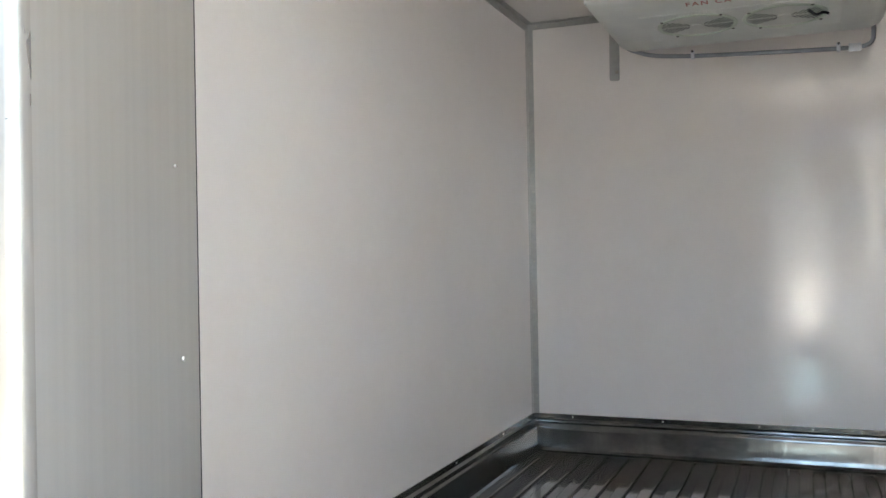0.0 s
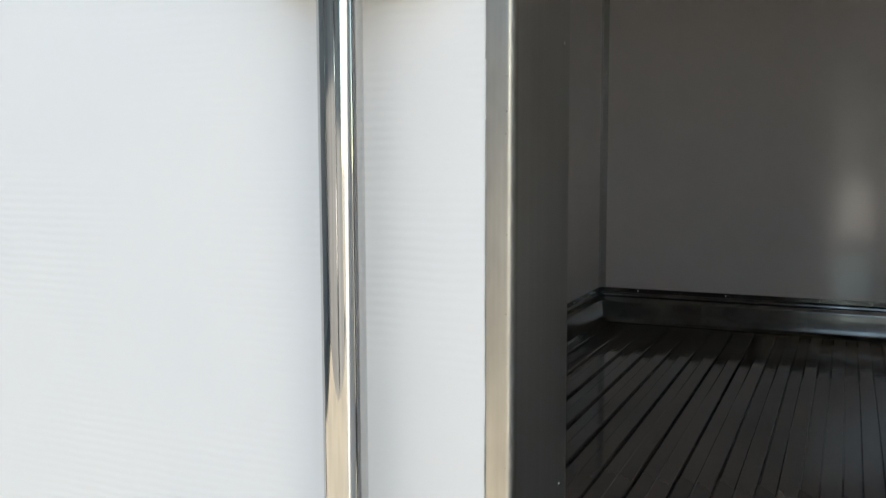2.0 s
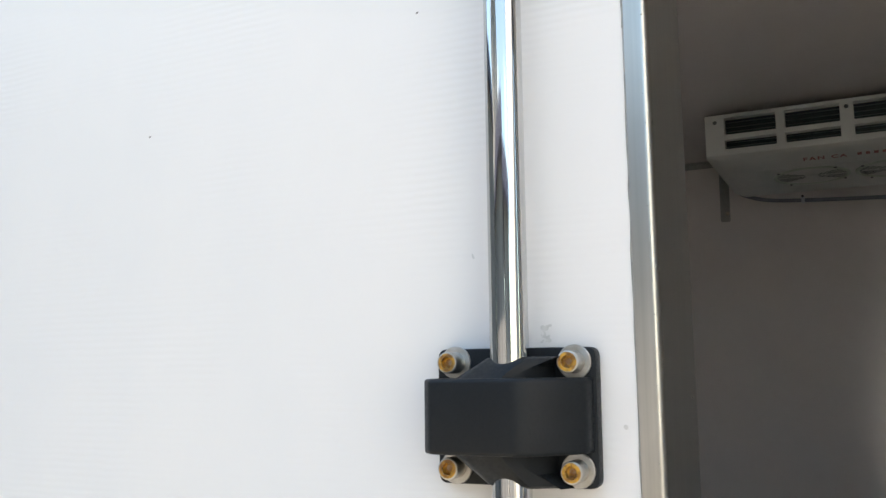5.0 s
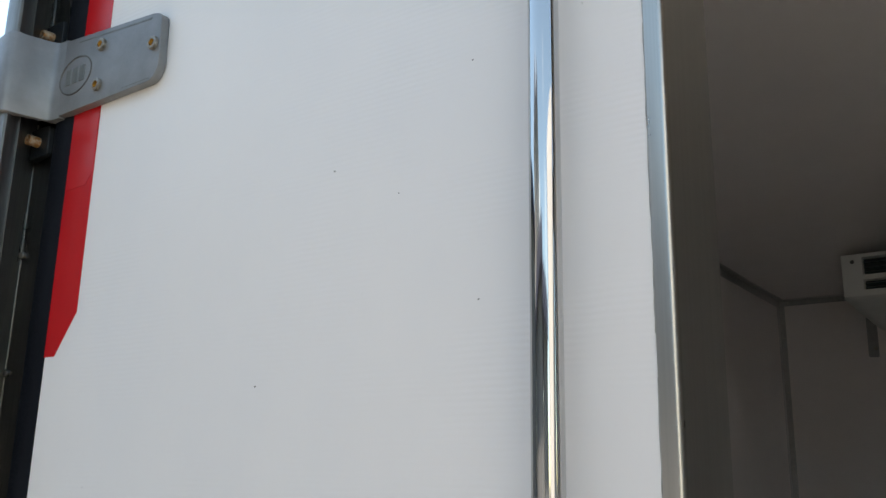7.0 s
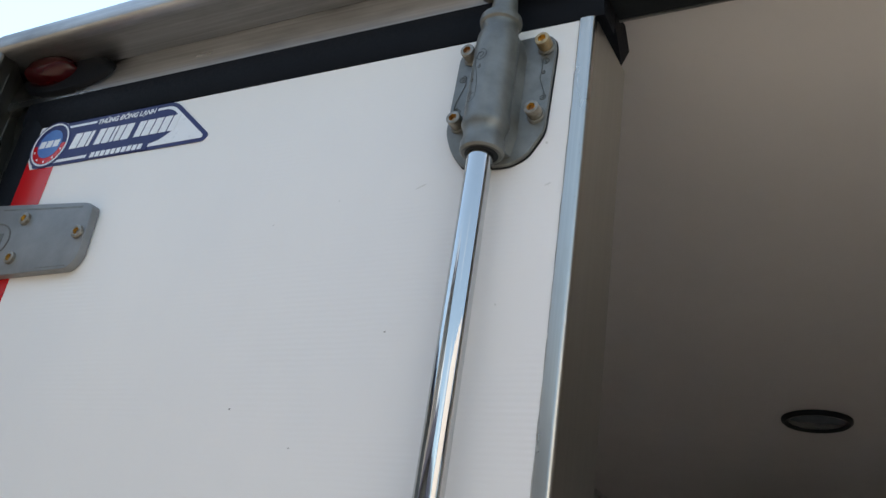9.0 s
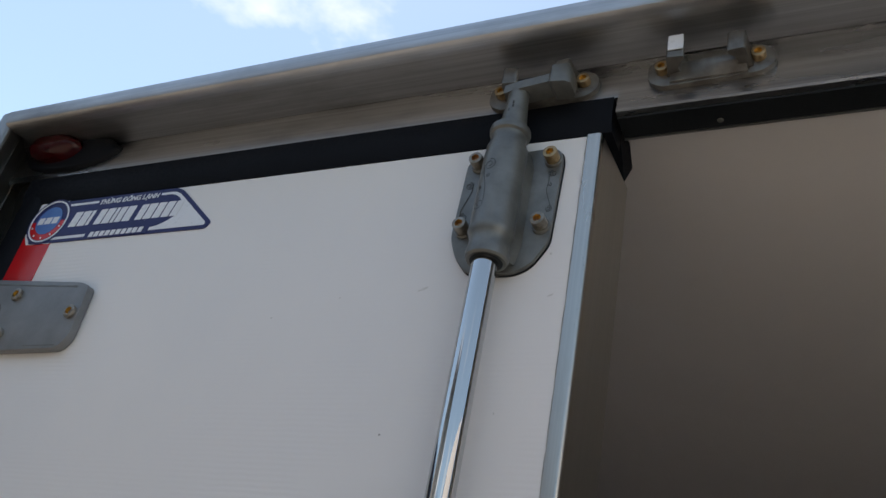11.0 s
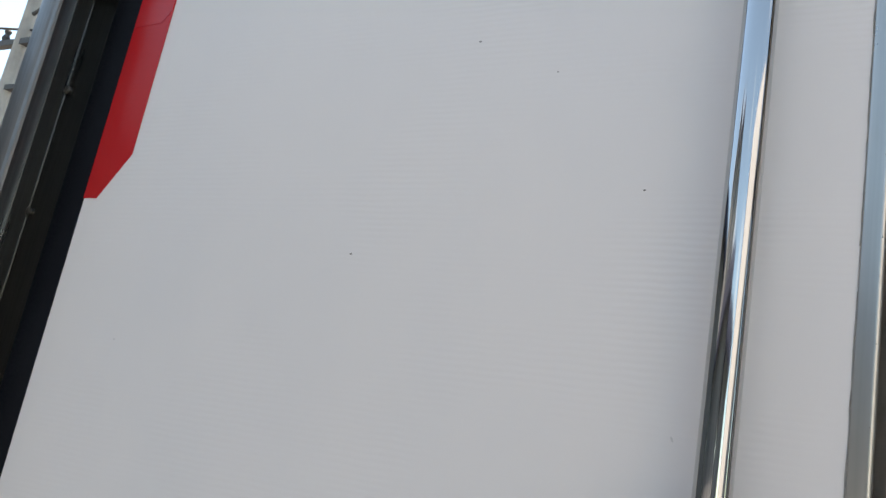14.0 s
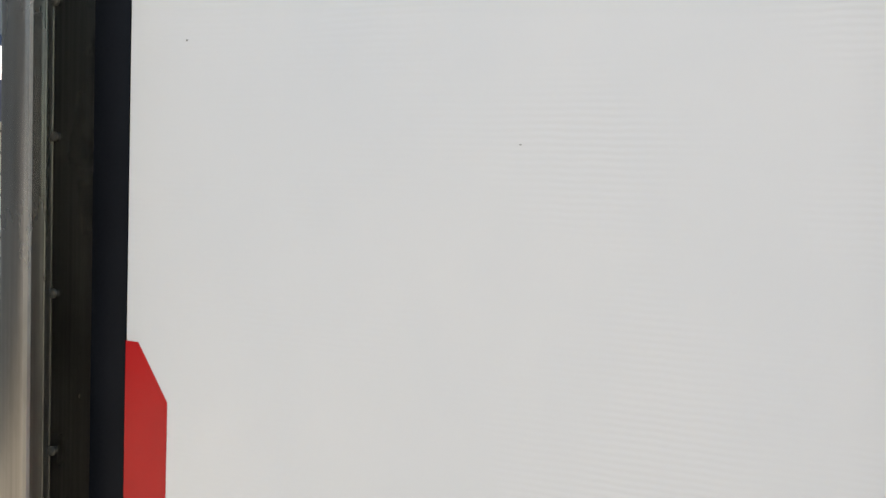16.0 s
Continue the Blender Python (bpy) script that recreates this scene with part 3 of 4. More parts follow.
# ---- closed door leaf ----
leaf = thing("door_leaf", (-0.376, 0.05, -0.82), "closed white glass-fibre rear door with stainless edge trim and black seal", "truck door")
L_TOP, L_BOT = 0.788, -0.82
panel = part("panel", boxed((-0.7525, 0.0, L_BOT), (-0.0138, 0.083, L_TOP), 0.0012, 1), WHITE, leaf, "white ribbed glass-fibre door panel")
EDGE = [(-0.0142, 0.0004), (-0.0142, -0.0011), (-0.0137, -0.0016), (-0.0042, -0.0016), (-0.0026, -0.0014), (-0.0012, -0.0006), (-0.0003, 0.0008), (0.0002, 0.0026),
        (0.0002, 0.0060), (-0.013, 0.0060), (-0.013, 0.0004)]
part("edge_trim", prism(EDGE, 'z', L_BOT, L_TOP + 0.0006), TRIM, leaf, "worn stainless edge trim", smooth=31)
part("edge_sheet", prism([(-0.013, 0.0061), (0.0001, 0.0061), (0.0024, 0.0880), (-0.013, 0.0880)], 'z', L_BOT, L_TOP + 0.0004), EDGE_SIDE, leaf, "dull steel sheet round the door edge")
rnd = random.Random(3)
for z0, z1 in ((-0.80, -0.52), (-0.50, -0.11), (-0.08, 0.21), (0.24, 0.47), (0.475, 0.782)):
    pts = [(-0.0146 + rnd.uniform(-0.0004, 0.0003), -0.0003, z0 + (z1 - z0) * k / 24) for k in range(25)]
    part("sealant_line", tube(smooth_line(pts, 3), 0.00045, 5), CAULK, leaf, "thin dirty sealant line")
part("edge_seal", prism([(-0.022, 0.0835), (-0.0132, 0.0835), (-0.0132, 0.0884), (0.0016, 0.0884), (0.0008, 0.0908), (-0.008, 0.0916), (-0.022, 0.091)], 'z', L_BOT, L_TOP), SEAL, leaf, "black rubber lip", smooth=40)
part("hinge_side_seal", prism([(-0.7915, 0.0030), (-0.7905, -0.0015), (-0.784, -0.0035), (-0.772, -0.0040), (-0.760, -0.0028), (-0.7535, 0.0005), (-0.7535, 0.030), (-0.7915, 0.030)], 'z', L_BOT, 0.8290), SEAL, leaf, "black rubber door seal", smooth=40)
part("top_seal", prism([(0.0030, 0.8292), (-0.0030, 0.8310), (-0.0045, 0.818), (-0.0035, 0.800), (0.0004, 0.7892), (0.030, 0.7892), (0.030, 0.8292)], 'x', -0.7915, 0.0085), SEAL, leaf, "black rubber door seal", smooth=40)
part("seal_end", loft([[(-0.03, 0.030, 0.7895), (0.0090, 0.030, 0.7990), (0.0090, 0.030, 0.8155), (-0.03, 0.030, 0.8155)],
                       [(-0.03, 0.055, 0.7895), (0.0060, 0.052, 0.7950), (0.0120, 0.050, 0.8155), (-0.03, 0.055, 0.8155)],
                       [(-0.03, 0.080, 0.7895), (0.0010, 0.0790, 0.7900), (0.0080, 0.080, 0.8080), (-0.03, 0.080, 0.8155)]]), SEAL, leaf, "torn black rubber seal end")
for y, z, r in ((0.0785, -0.0644, 0.0012), (0.0755, 0.0128, 0.0008), (0.0760, -0.322, 0.0009)):
    part("paint_speck", turned([(0.0018, r), (0.0026, r * 0.7)], 'x', (0, y, z), 8), SEALANT, leaf)

rnd = random.Random(8)
z = -0.45
while z < 0.70:
    r = rnd.uniform(0.00022, 0.00048)
    part("trim_speck", turned([(-0.0012, r), (-0.0018, r), (-0.0021, r * 0.5)], 'y', (-0.0027 + rnd.uniform(-0.0009, 0.0006), 0, z), 6), SEALANT, leaf)
    z += rnd.uniform(0.008, 0.055)

# ---- vinyl on the door ----
def strip(base, layer, at, label):
    """Red vinyl in two overlapping lengths."""
    ob = thing("red_reflective_strip", at, label, "decal", "red corner strips")
    part("film", prism(base, 'y', -0.0007, -0.0001), RED, ob)
    part("film_overlap", prism(layer, 'y', -0.0012, -0.0006), RED_PALE, ob, "second length of film, slightly paler")
    return ob


strip([(-0.7520, 0.2687), (-0.7324, 0.2687), (-0.6978, 0.3173), (-0.6985, 0.735), (-0.7520, 0.735)],
      [(-0.7505, 0.4680), (-0.7100, 0.4700), (-0.6990, 0.4840), (-0.6992, 0.5640), (-0.7505, 0.5640)], (-0.725, 0, 0.2687), "red vinyl strip with a slanted end beside the door seal")
strip([(-0.7520, -0.3445), (-0.7384, -0.3450), (-0.7060, -0.3955), (-0.7065, -0.80), (-0.7520, -0.80)],
      [(-0.7505, -0.80), (-0.7085, -0.80), (-0.7085, -0.55), (-0.7505, -0.53)], (-0.725, 0, -0.80), "red vinyl strip low on the white door")


def sticker():
    s = thing("door_sticker", (-0.60, -0.001, 0.722), "navy and white sticker with a round badge on the door", "sticker")
    outer = rounded([(-0.7505, 0.7225), (-0.4520, 0.7212), (-0.4462, 0.7298), (-0.5130, 0.7862), (-0.7515, 0.7862)], [0.012, 0.006, 0.006, 0.012, 0.002])
    part("sheet", prism([(-0.7515, 0.7365), (-0.7490, 0.7870), (-0.7000, 0.7870), (-0.7000, 0.7215), (-0.7420, 0.7225)], 'y', -0.0009, -0.0002), VINYL, s)
    part("border", prism(rounded([(-0.7430, 0.7225), (-0.4520, 0.7212), (-0.4462, 0.7298), (-0.5130, 0.7862), (-0.7200, 0.7862)], [0.012, 0.006, 0.006, 0.012, 0.012]), 'y', -0.0013, -0.0002), NAVY, s)
    part("white_field", prism(rounded([(-0.7000, 0.7265), (-0.4555, 0.7262), (-0.4545, 0.7300), (-0.5150, 0.7808), (-0.7000, 0.7808)], [0.001, 0.004, 0.004, 0.010, 0.001]), 'y', -0.0016, -0.001), VINYL, s)
    part("navy_field", prism(rounded([(-0.7150, 0.7305), (-0.5270, 0.7305), (-0.5020, 0.7460), (-0.5020, 0.7650), (-0.5180, 0.7770), (-0.7150, 0.7770)], [0.001, 0.014, 0.012, 0.012, 0.012, 0.001]), 'y', -0.0019, -0.001), NAVY, s)
    part("title_patch", prism([(-0.6440, 0.7735), (-0.5420, 0.7735), (-0.5400, 0.7845), (-0.6420, 0.7845)], 'y', -0.0020, -0.001), NAVY, s)
    part("number_patch", prism([(-0.6430, 0.7225), (-0.5400, 0.7225), (-0.5380, 0.7320), (-0.6400, 0.7320)], 'y', -0.0020, -0.001), NAVY, s)
    words("THÙNG ĐÔNG LẠNH", 0.0098, (-0.5925, -0.0022, 0.7772), VINYL, "title", s, 0.2)
    # maker's name and number as plain slanted bars
    x = -0.6790
    for word in ((0.0125, 0.0125, 0.0050), (0.0105, 0.0120, 0.0050, 0.0095, 0.0125), (0.0105, 0.0120, 0.0115, 0.0115, 0.0105)):
        for w in word:
            part("name_bar", prism([(x, 0.7435), (x + w, 0.7435), (x + w + 0.0048, 0.7655), (x + 0.0048, 0.7655)], 'y', -0.0022, -0.0015), VINYL, s)
            x += w + 0.0022
        x += 0.0068
    x = -0.6340
    for k in range(10):
        part("number_bar", prism([(x, 0.7245), (x + 0.0064, 0.7245), (x + 0.0076, 0.7318), (x + 0.0012, 0.7318)], 'y', -0.0024, -0.0015), VINYL, s)
        x += 0.0088
    cx, cz, r = -0.7185, 0.7560, 0.0320
    badge = part("badge", prism(oval(cx, cz, r + 0.0028, r + 0.0028), 'y', -0.0022, -0.001), NAVY, s, "round navy badge")
    part("badge_rim", ring_band(oval(cx, cz, r, r), oval(cx, cz, r - 0.0022, r - 0.0022), -0.0026, -0.0018), VINYL, badge, "white ring")
    half = [(cx + (r - 0.0030) * math.cos(a), cz + (r - 0.0030) * math.sin(a)) for a in [math.pi + math.pi * k / 18 for k in range(19)]]
    part("badge_lower", prism(half, 'y', -0.0025, -0.0018), RED, badge, "red lower half")
    part("badge_disc", prism(oval(cx, cz + 0.001, r * 0.66, r * 0.66), 'y', -0.0028, -0.0018), BLUE, badge, "blue disc")
    for k in range(3):
        part("badge_bar", prism([(cx - 0.0185 + 0.0125 * k, cz - 0.0045), (cx - 0.0085 + 0.0125 * k, cz - 0.0045), (cx - 0.0070 + 0.0125 * k, cz + 0.0055), (cx - 0.0170 + 0.0125 * k, cz + 0.0055)], 'y', -0.0031, -0.002), VINYL, badge)
    for k in range(5):
        a = math.pi * (1.12 + 0.19 * k)
        px, pz = cx + r * 0.80 * math.cos(a), cz + r * 0.80 * math.sin(a)
        part("badge_dot", prism(oval(px, pz, 0.0014, 0.0014, 8), 'y', -0.0029, -0.002), VINYL, badge)


sticker()


def smudge():
    """Dried grey splash on the skin beside the rod, and small paint chips."""
    m = thing("door_smudge", (-0.066, -0.0002, 0.055), "dried grey splash marks on the white door skin", "dirt mark")
    rnd = random.Random(5)
    for k in range(16):
        cx, cz = -0.0700 + rnd.uniform(-0.0028, 0.0028), 0.0545 + rnd.uniform(-0.0055, 0.0055)
        part("spot", prism(oval(cx, cz, rnd.uniform(0.0005, 0.0018), rnd.uniform(0.0005, 0.0016), 8, rnd.uniform(0, 3)), 'y', -0.0003 - 0.00001 * k, 0.0002), SMUDGE, m)
    for x, z, w, h in ((-0.0222, -0.0020, 0.0014, 0.0016), (-0.0290, 0.612, 0.003, 0.0008), (-0.155, 0.625, 0.006, 0.0009), (-0.034, 0.655, 0.0012, 0.0014), (-0.3189, 0.6008, 0.0012, 0.0007), (-0.2442, 0.6201, 0.0010, 0.0006), (-0.0633, 0.5018, 0.0007, 0.0012), (-0.118, 0.105, 0.0008, 0.002)):
        part("chip", prism(oval(x, z, w, h, 8, 0.4), 'y', -0.0003, 0.0002), SMUDGE, m, "small grey scuff")
    for x, z, r in ((-0.2394, 0.3777, 0.0007), (-0.3147, 0.4114, 0.0010), (-0.1649, 0.4813, 0.0009), (-0.4001, 0.2207, 0.0010), (-0.1574, 0.2775, 0.0009), (-0.6923, -0.0820, 0.0011), (-0.3938, -0.1665, 0.0008)):
        part("pit", prism(oval(x, z, r * 1.2, r * 0.8, 8, 0.3), 'y', -0.0003, 0.0002), SEALANT, m, "small dark pit")


smudge()


# ---- locking rod and its fittings ----
ROD_X, ROD_Y, ROD_R = -0.0842, -0.0250, 0.0117
rod = thing("lock_rod", (ROD_X, ROD_Y, -0.80), "polished stainless locking rod mounted upright on the white door", "lock rod")
part("shaft", turned([(-0.80, ROD_R), (0.66, ROD_R)], 'z', (ROD_X, ROD_Y, 0), 48), CHROME, rod, smooth=40)
part("cam_neck", turned([(0.782, 0.0135), (0.792, 0.0128), (0.815, 0.0108), (0.832, 0.0104), (0.838, 0.0090)], 'z', (ROD_X + 0.003, ROD_Y - 0.001, 0), 28), CAST, rod, "cast neck of the cam", smooth=40)
cam_arm = part("cam_arm", loft([[(x, y, z) for y, z in prof] for x, prof in (
    (-0.094, [(-0.035, 0.826), (-0.016, 0.826), (-0.016, 0.839), (-0.030, 0.841), (-0.035, 0.836)]),
    (-0.074, [(-0.037, 0.828), (-0.014, 0.828), (-0.014, 0.841), (-0.030, 0.843), (-0.037, 0.838)]),
    (-0.048, [(-0.036, 0.832), (-0.014, 0.832), (-0.014, 0.845), (-0.030, 0.847), (-0.036, 0.842)]),
    (-0.045, [(-0.0395, 0.828), (-0.013, 0.828), (-0.013, 0.853), (-0.033, 0.856), (-0.0395, 0.850)]),
    (-0.030, [(-0.0400, 0.826), (-0.013, 0.826), (-0.013, 0.852), (-0.033, 0.855), (-0.0400, 0.849)]),
    (-0.0255, [(-0.036, 0.826), (-0.018, 0.826), (-0.018, 0.843), (-0.030, 0.845), (-0.036, 0.840)]))]), CAST, rod, "cast hooked cam", smooth=45)


for k, (u, w) in enumerate(((-0.0030, 0.0016), (0.0004, 0.0022), (0.0004, 0.0016))):
    part("cast_mark", boxed((ROD_X + 0.003 + u, ROD_Y - 0.0131, 0.7990 + 0.0048 * k), (ROD_X + 0.003 + u + w, ROD_Y - 0.0112, 0.8022 + 0.0048 * k), 0.0003, 1), ENGRAVED, rod, "plain raised casting mark")


def curls(parent, pts, r=0.00036):
    part("scroll_line", tube(smooth_line(pts, 6), r, 5), ENGRAVED, parent, "thin engraved scroll")


def spiral(cx, cz, size, turns, sense, surf):
    out = []
    for k in range(int(14 * turns) + 1):
        a = 2 * math.pi * k / 14
        r = size * (1 - 0.78 * k / (14 * turns))
        x, z = cx + sense * r * math.sin(a), cz + r * math.cos(a)
        out.append((x, surf(x), z))
    return out


def rod_housing():
    h = thing("rod_housing", (-0.084, 0, 0.634), "grey cast housing with scroll ornament and rusty bolts, rod passing through", "lock housing")
    plate = rounded([(-0.1345, 0.6760), (-0.1270, 0.6560), (-0.1130, 0.6375), (-0.1020, 0.6345), (-0.0660, 0.6330), (-0.0500, 0.6410), (-0.0360, 0.6640), (-0.0330, 0.7560),
                     (-0.0360, 0.7690), (-0.0480, 0.7725), (-0.1240, 0.7700), (-0.1325, 0.7640)], 0.007)
    part("plate", prism(plate, 'y', -0.0065, -0.0012, 0.0015, 2), CAST, h, smooth=40)
    part("plate_gasket", prism([(-0.0838 + (x + 0.0838) * 1.013, 0.7040 + (z - 0.7040) * 1.010) for x, z in plate], 'y', -0.0013, 0.0), RUBBER, h, "dark sealant round the plate")
    cx, cy = -0.0835, -0.0245
    prof = [(0.6340, 0.0145), (0.6338, 0.0178), (0.6355, 0.0196), (0.6420, 0.0200), (0.6465, 0.0188), (0.6530, 0.0184), (0.6580, 0.0200), (0.6620, 0.0217), (0.6660, 0.0210),
            (0.7000, 0.0206), (0.7480, 0.0205), (0.7600, 0.0196), (0.7660, 0.0176), (0.7720, 0.0166), (0.7745, 0.0172), (0.7765, 0.0196), (0.7800, 0.0202), (0.7835, 0.0196), (0.7855, 0.0170), (0.7870, 0.0135)]
    part("barrel", turned(prof, 'z', (cx, cy, 0), 40), CAST, h, "cast barrel", smooth=35)
    part("web", loft([[(cx - w, -0.004, z), (cx - w * 0.72, y, z), (cx + w * 0.72, y, z), (cx + w, -0.004, z)] for z, w, y in
                      ((0.6400, 0.0195, -0.022), (0.6600, 0.0235, -0.025), (0.7480, 0.0235, -0.025), (0.7640, 0.0190, -0.022), (0.7720, 0.0140, -0.018))]), CAST, h, smooth=50)
    part("bore", turned([(0.6332, 0.0150), (0.6330, 0.0128), (0.6400, 0.0124)], 'z', (ROD_X + 0.001, ROD_Y, 0), 28), RUBBER, h, "dark bore round the rod")
    for x, z, m, sm in ((-0.1185, 0.7601, DULL, RUST), (-0.0420, 0.7567, AGED, BRASS), (-0.1215, 0.6830, DULL, BRASS), (-0.0442, 0.6810, DULL, BRASS)):
        part("boss", turned([(-0.006, 0.0092), (-0.0085, 0.0088), (-0.0092, 0.0080)], 'y', (x, 0, z), 20), CAST, h, smooth=40)
        cap_bolt(h, x, -0.0090, z, 0.0070, 0.0115, 0, m, sm, paint=False)
    def front(x):
        d = x - cx
        return cy - math.sqrt(max(0.0206 ** 2 - d * d, 1e-6))
    def flat(x):
        return -0.0067
    for cx2, z0, size, sense, surf in ((-0.0885, 0.7290, 0.0066, 1, front), (-0.0925, 0.6850, 0.0064, -1, front), (-0.1255, 0.7360, 0.0046, 1, flat), (-0.1255, 0.6990, 0.0046, -1, flat),
                                       (-0.0405, 0.7000, 0.0036, 1, flat), (-0.0405, 0.7410, 0.0040, -1, flat)):
        curls(h, spiral(cx2, z0, size, 1.6, sense, surf))
    curls(h, [(x, front(x), z) for x, z in ((-0.0945, 0.7300), (-0.0930, 0.7190), (-0.0900, 0.7080), (-0.0885, 0.6980), (-0.0880, 0.6870))])
    curls(h, spiral(-0.0885, 0.7160, 0.0022, 1.2, 1, front))
    curls(h, spiral(-0.0945, 0.7040, 0.0022, 1.2, -1, front))
    curls(h, [(x, flat(x), z) for x, z in ((-0.1230, 0.7400), (-0.1215, 0.7300), (-0.1255, 0.7180), (-0.1290, 0.7080), (-0.1300, 0.6980))])
    curls(h, [(x, flat(x), z) for x, z in ((-0.0455, 0.7440), (-0.0440, 0.7330), (-0.0450, 0.7220), (-0.0420, 0.7120), (-0.0375, 0.7000))])
    curls(h, spiral(-0.0425, 0.7280, 0.0020, 1.2, 1, flat))


rod_housing()


def rod_guide():
    g = thing("rod_guide", (ROD_X, 0, -0.0375), "black rubber rod guide with four washered socket bolts on the door", "rod bracket")
    part("plate", prism(rounded([(-0.1395, -0.0375), (-0.0362, -0.0372), (-0.0358, 0.0450), (-0.1395, 0.0455)], 0.006), 'y', -0.0098, 0.0, 0.0016, 2), RUBBER, g, smooth=40)
    prof = [(-0.1385, -0.008), (-0.1365, -0.0260), (-0.1320, -0.0440), (-0.1250, -0.0510), (-0.0720, -0.0512), (-0.0640, -0.0470), (-0.0480, -0.0300), (-0.0395, -0.0190), (-0.0378, -0.008)]
    bm = prism(prof, 'z', -0.0165, 0.0272)
    bevelled(bm, 0.0028, 3, 25)
    part("bridge", bm, RUBBER, g, "raised rubber bridge over the rod", smooth=50)
    for s0, s1 in ((0.0250, 0.0395), (-0.0145, -0.0358)):
        rings = []
        c = ROD_X
        for t, left, ridge, y in ((0.0, 0.0360, 0.0020, -0.0475), (0.30, 0.0300, 0.0090, -0.0435), (0.62, 0.0225, 0.0175, -0.0385), (0.92, 0.0165, 0.0270, -0.0330), (1.0, 0.0150, 0.0290, -0.0290)):
            z = s0 + (s1 - s0) * t
            low = -0.010 - 0.006 * t
            rings.append([(c - left - 0.008, -0.008, z), (c - left, -0.016, z), (c - left * 0.86, y + 0.005, z), (c - left * 0.60, y, z),
                          (c + ridge * 0.5, y, z), (c + ridge, y + 0.0015 + 0.008 * t, z), (c + max(ridge + 0.001, 0.0140), -0.0385 + 0.012 * t, z), (c + max(ridge + 0.006, 0.0240), low, z)])
        part("neck", loft(rings), RUBBER, g, "moulded neck round the rod", smooth=32)
    for x, z in ((-0.1265, 0.0368), (-0.0490, 0.0362), (-0.1268, -0.0272), (-0.0485, -0.0268)):
        cap_bolt(g, x, -0.0098, z, 0.0067, 0.0125, 0.0103)


rod_guide()


def cam_keeper(at):
    """Cast keeper on the header: two-eared plate with two horns."""
    x0, z0 = at
    k = thing("cam_keeper", (x0, -0.002, z0), "cast two-horned keeper with rusty bolts on the steel header", "keeper", "cam keepers on the header")
    plate = [(x0 + u, z0 + v) for u, v in rounded([(-0.058, -0.010), (-0.045, -0.019), (0.045, -0.017), (0.058, -0.008), (0.058, 0.008), (0.045, 0.018), (-0.045, 0.018), (-0.058, 0.010)], 0.007)]
    part("plate", prism(plate, 'y', -0.0095, 0.0035, 0.0015, 2), GRIMY, k, smooth=40)
    part("saddle", loft([[(x0 + u, -0.008, z0 - 0.0165), (x0 + u, -0.0115, z0 - 0.0160), (x0 + u * 0.97, -h, z0 - 0.006), (x0 + u * 0.97, -h, z0 + 0.002), (x0 + u, -0.008, z0 + 0.010)]
                         for u, h in ((-0.036, 0.013), (-0.020, 0.016), (0.0, 0.0175), (0.034, 0.0175))]), GRIMY, k, smooth=30)
    hook = [(0.0390, -0.008), (0.0362, -0.0180), (0.0350, -0.0325), (0.0332, -0.0350), (0.0200, -0.0340), (0.0186, -0.0322), (0.0200, -0.0285), (0.0240, -0.0240), (0.0262, -0.0195), (0.0255, -0.0155), (0.0215, -0.0125), (0.0195, -0.008)]
    part("horn", prism([(x0 + u, y) for u, y in hook], 'z', z0 - 0.010, z0 + 0.013, 0.0018, 2), GRIMY, k, "hooked cast horn", smooth=40)
    part("horn", prism([(x0 - u * 1.02, y) for u, y in hook], 'z', z0 - 0.008, z0 + 0.013, 0.0018, 2), GRIMY, k, "hooked cast horn", smooth=40)
    for u in (-0.0435, 0.0435):
        cap_bolt(k, x0 + u, -0.0095, z0 + 0.001, 0.0064, 0.0080, 0, AGED, BRASS, paint=False)
    return k


keeper = cam_keeper((-0.0645, 0.8478))
other = copy_thing(keeper, Matrix.Translation((0.0990, -0.002, 0.8478)))
tagged(other, "empty cast keeper with a white paper tag on one horn")
part("paper_tag", boxed((0.0655, -0.0362, 0.8478), (0.0795, -0.0352, 0.8658)), VINYL, other, "small white paper tag")


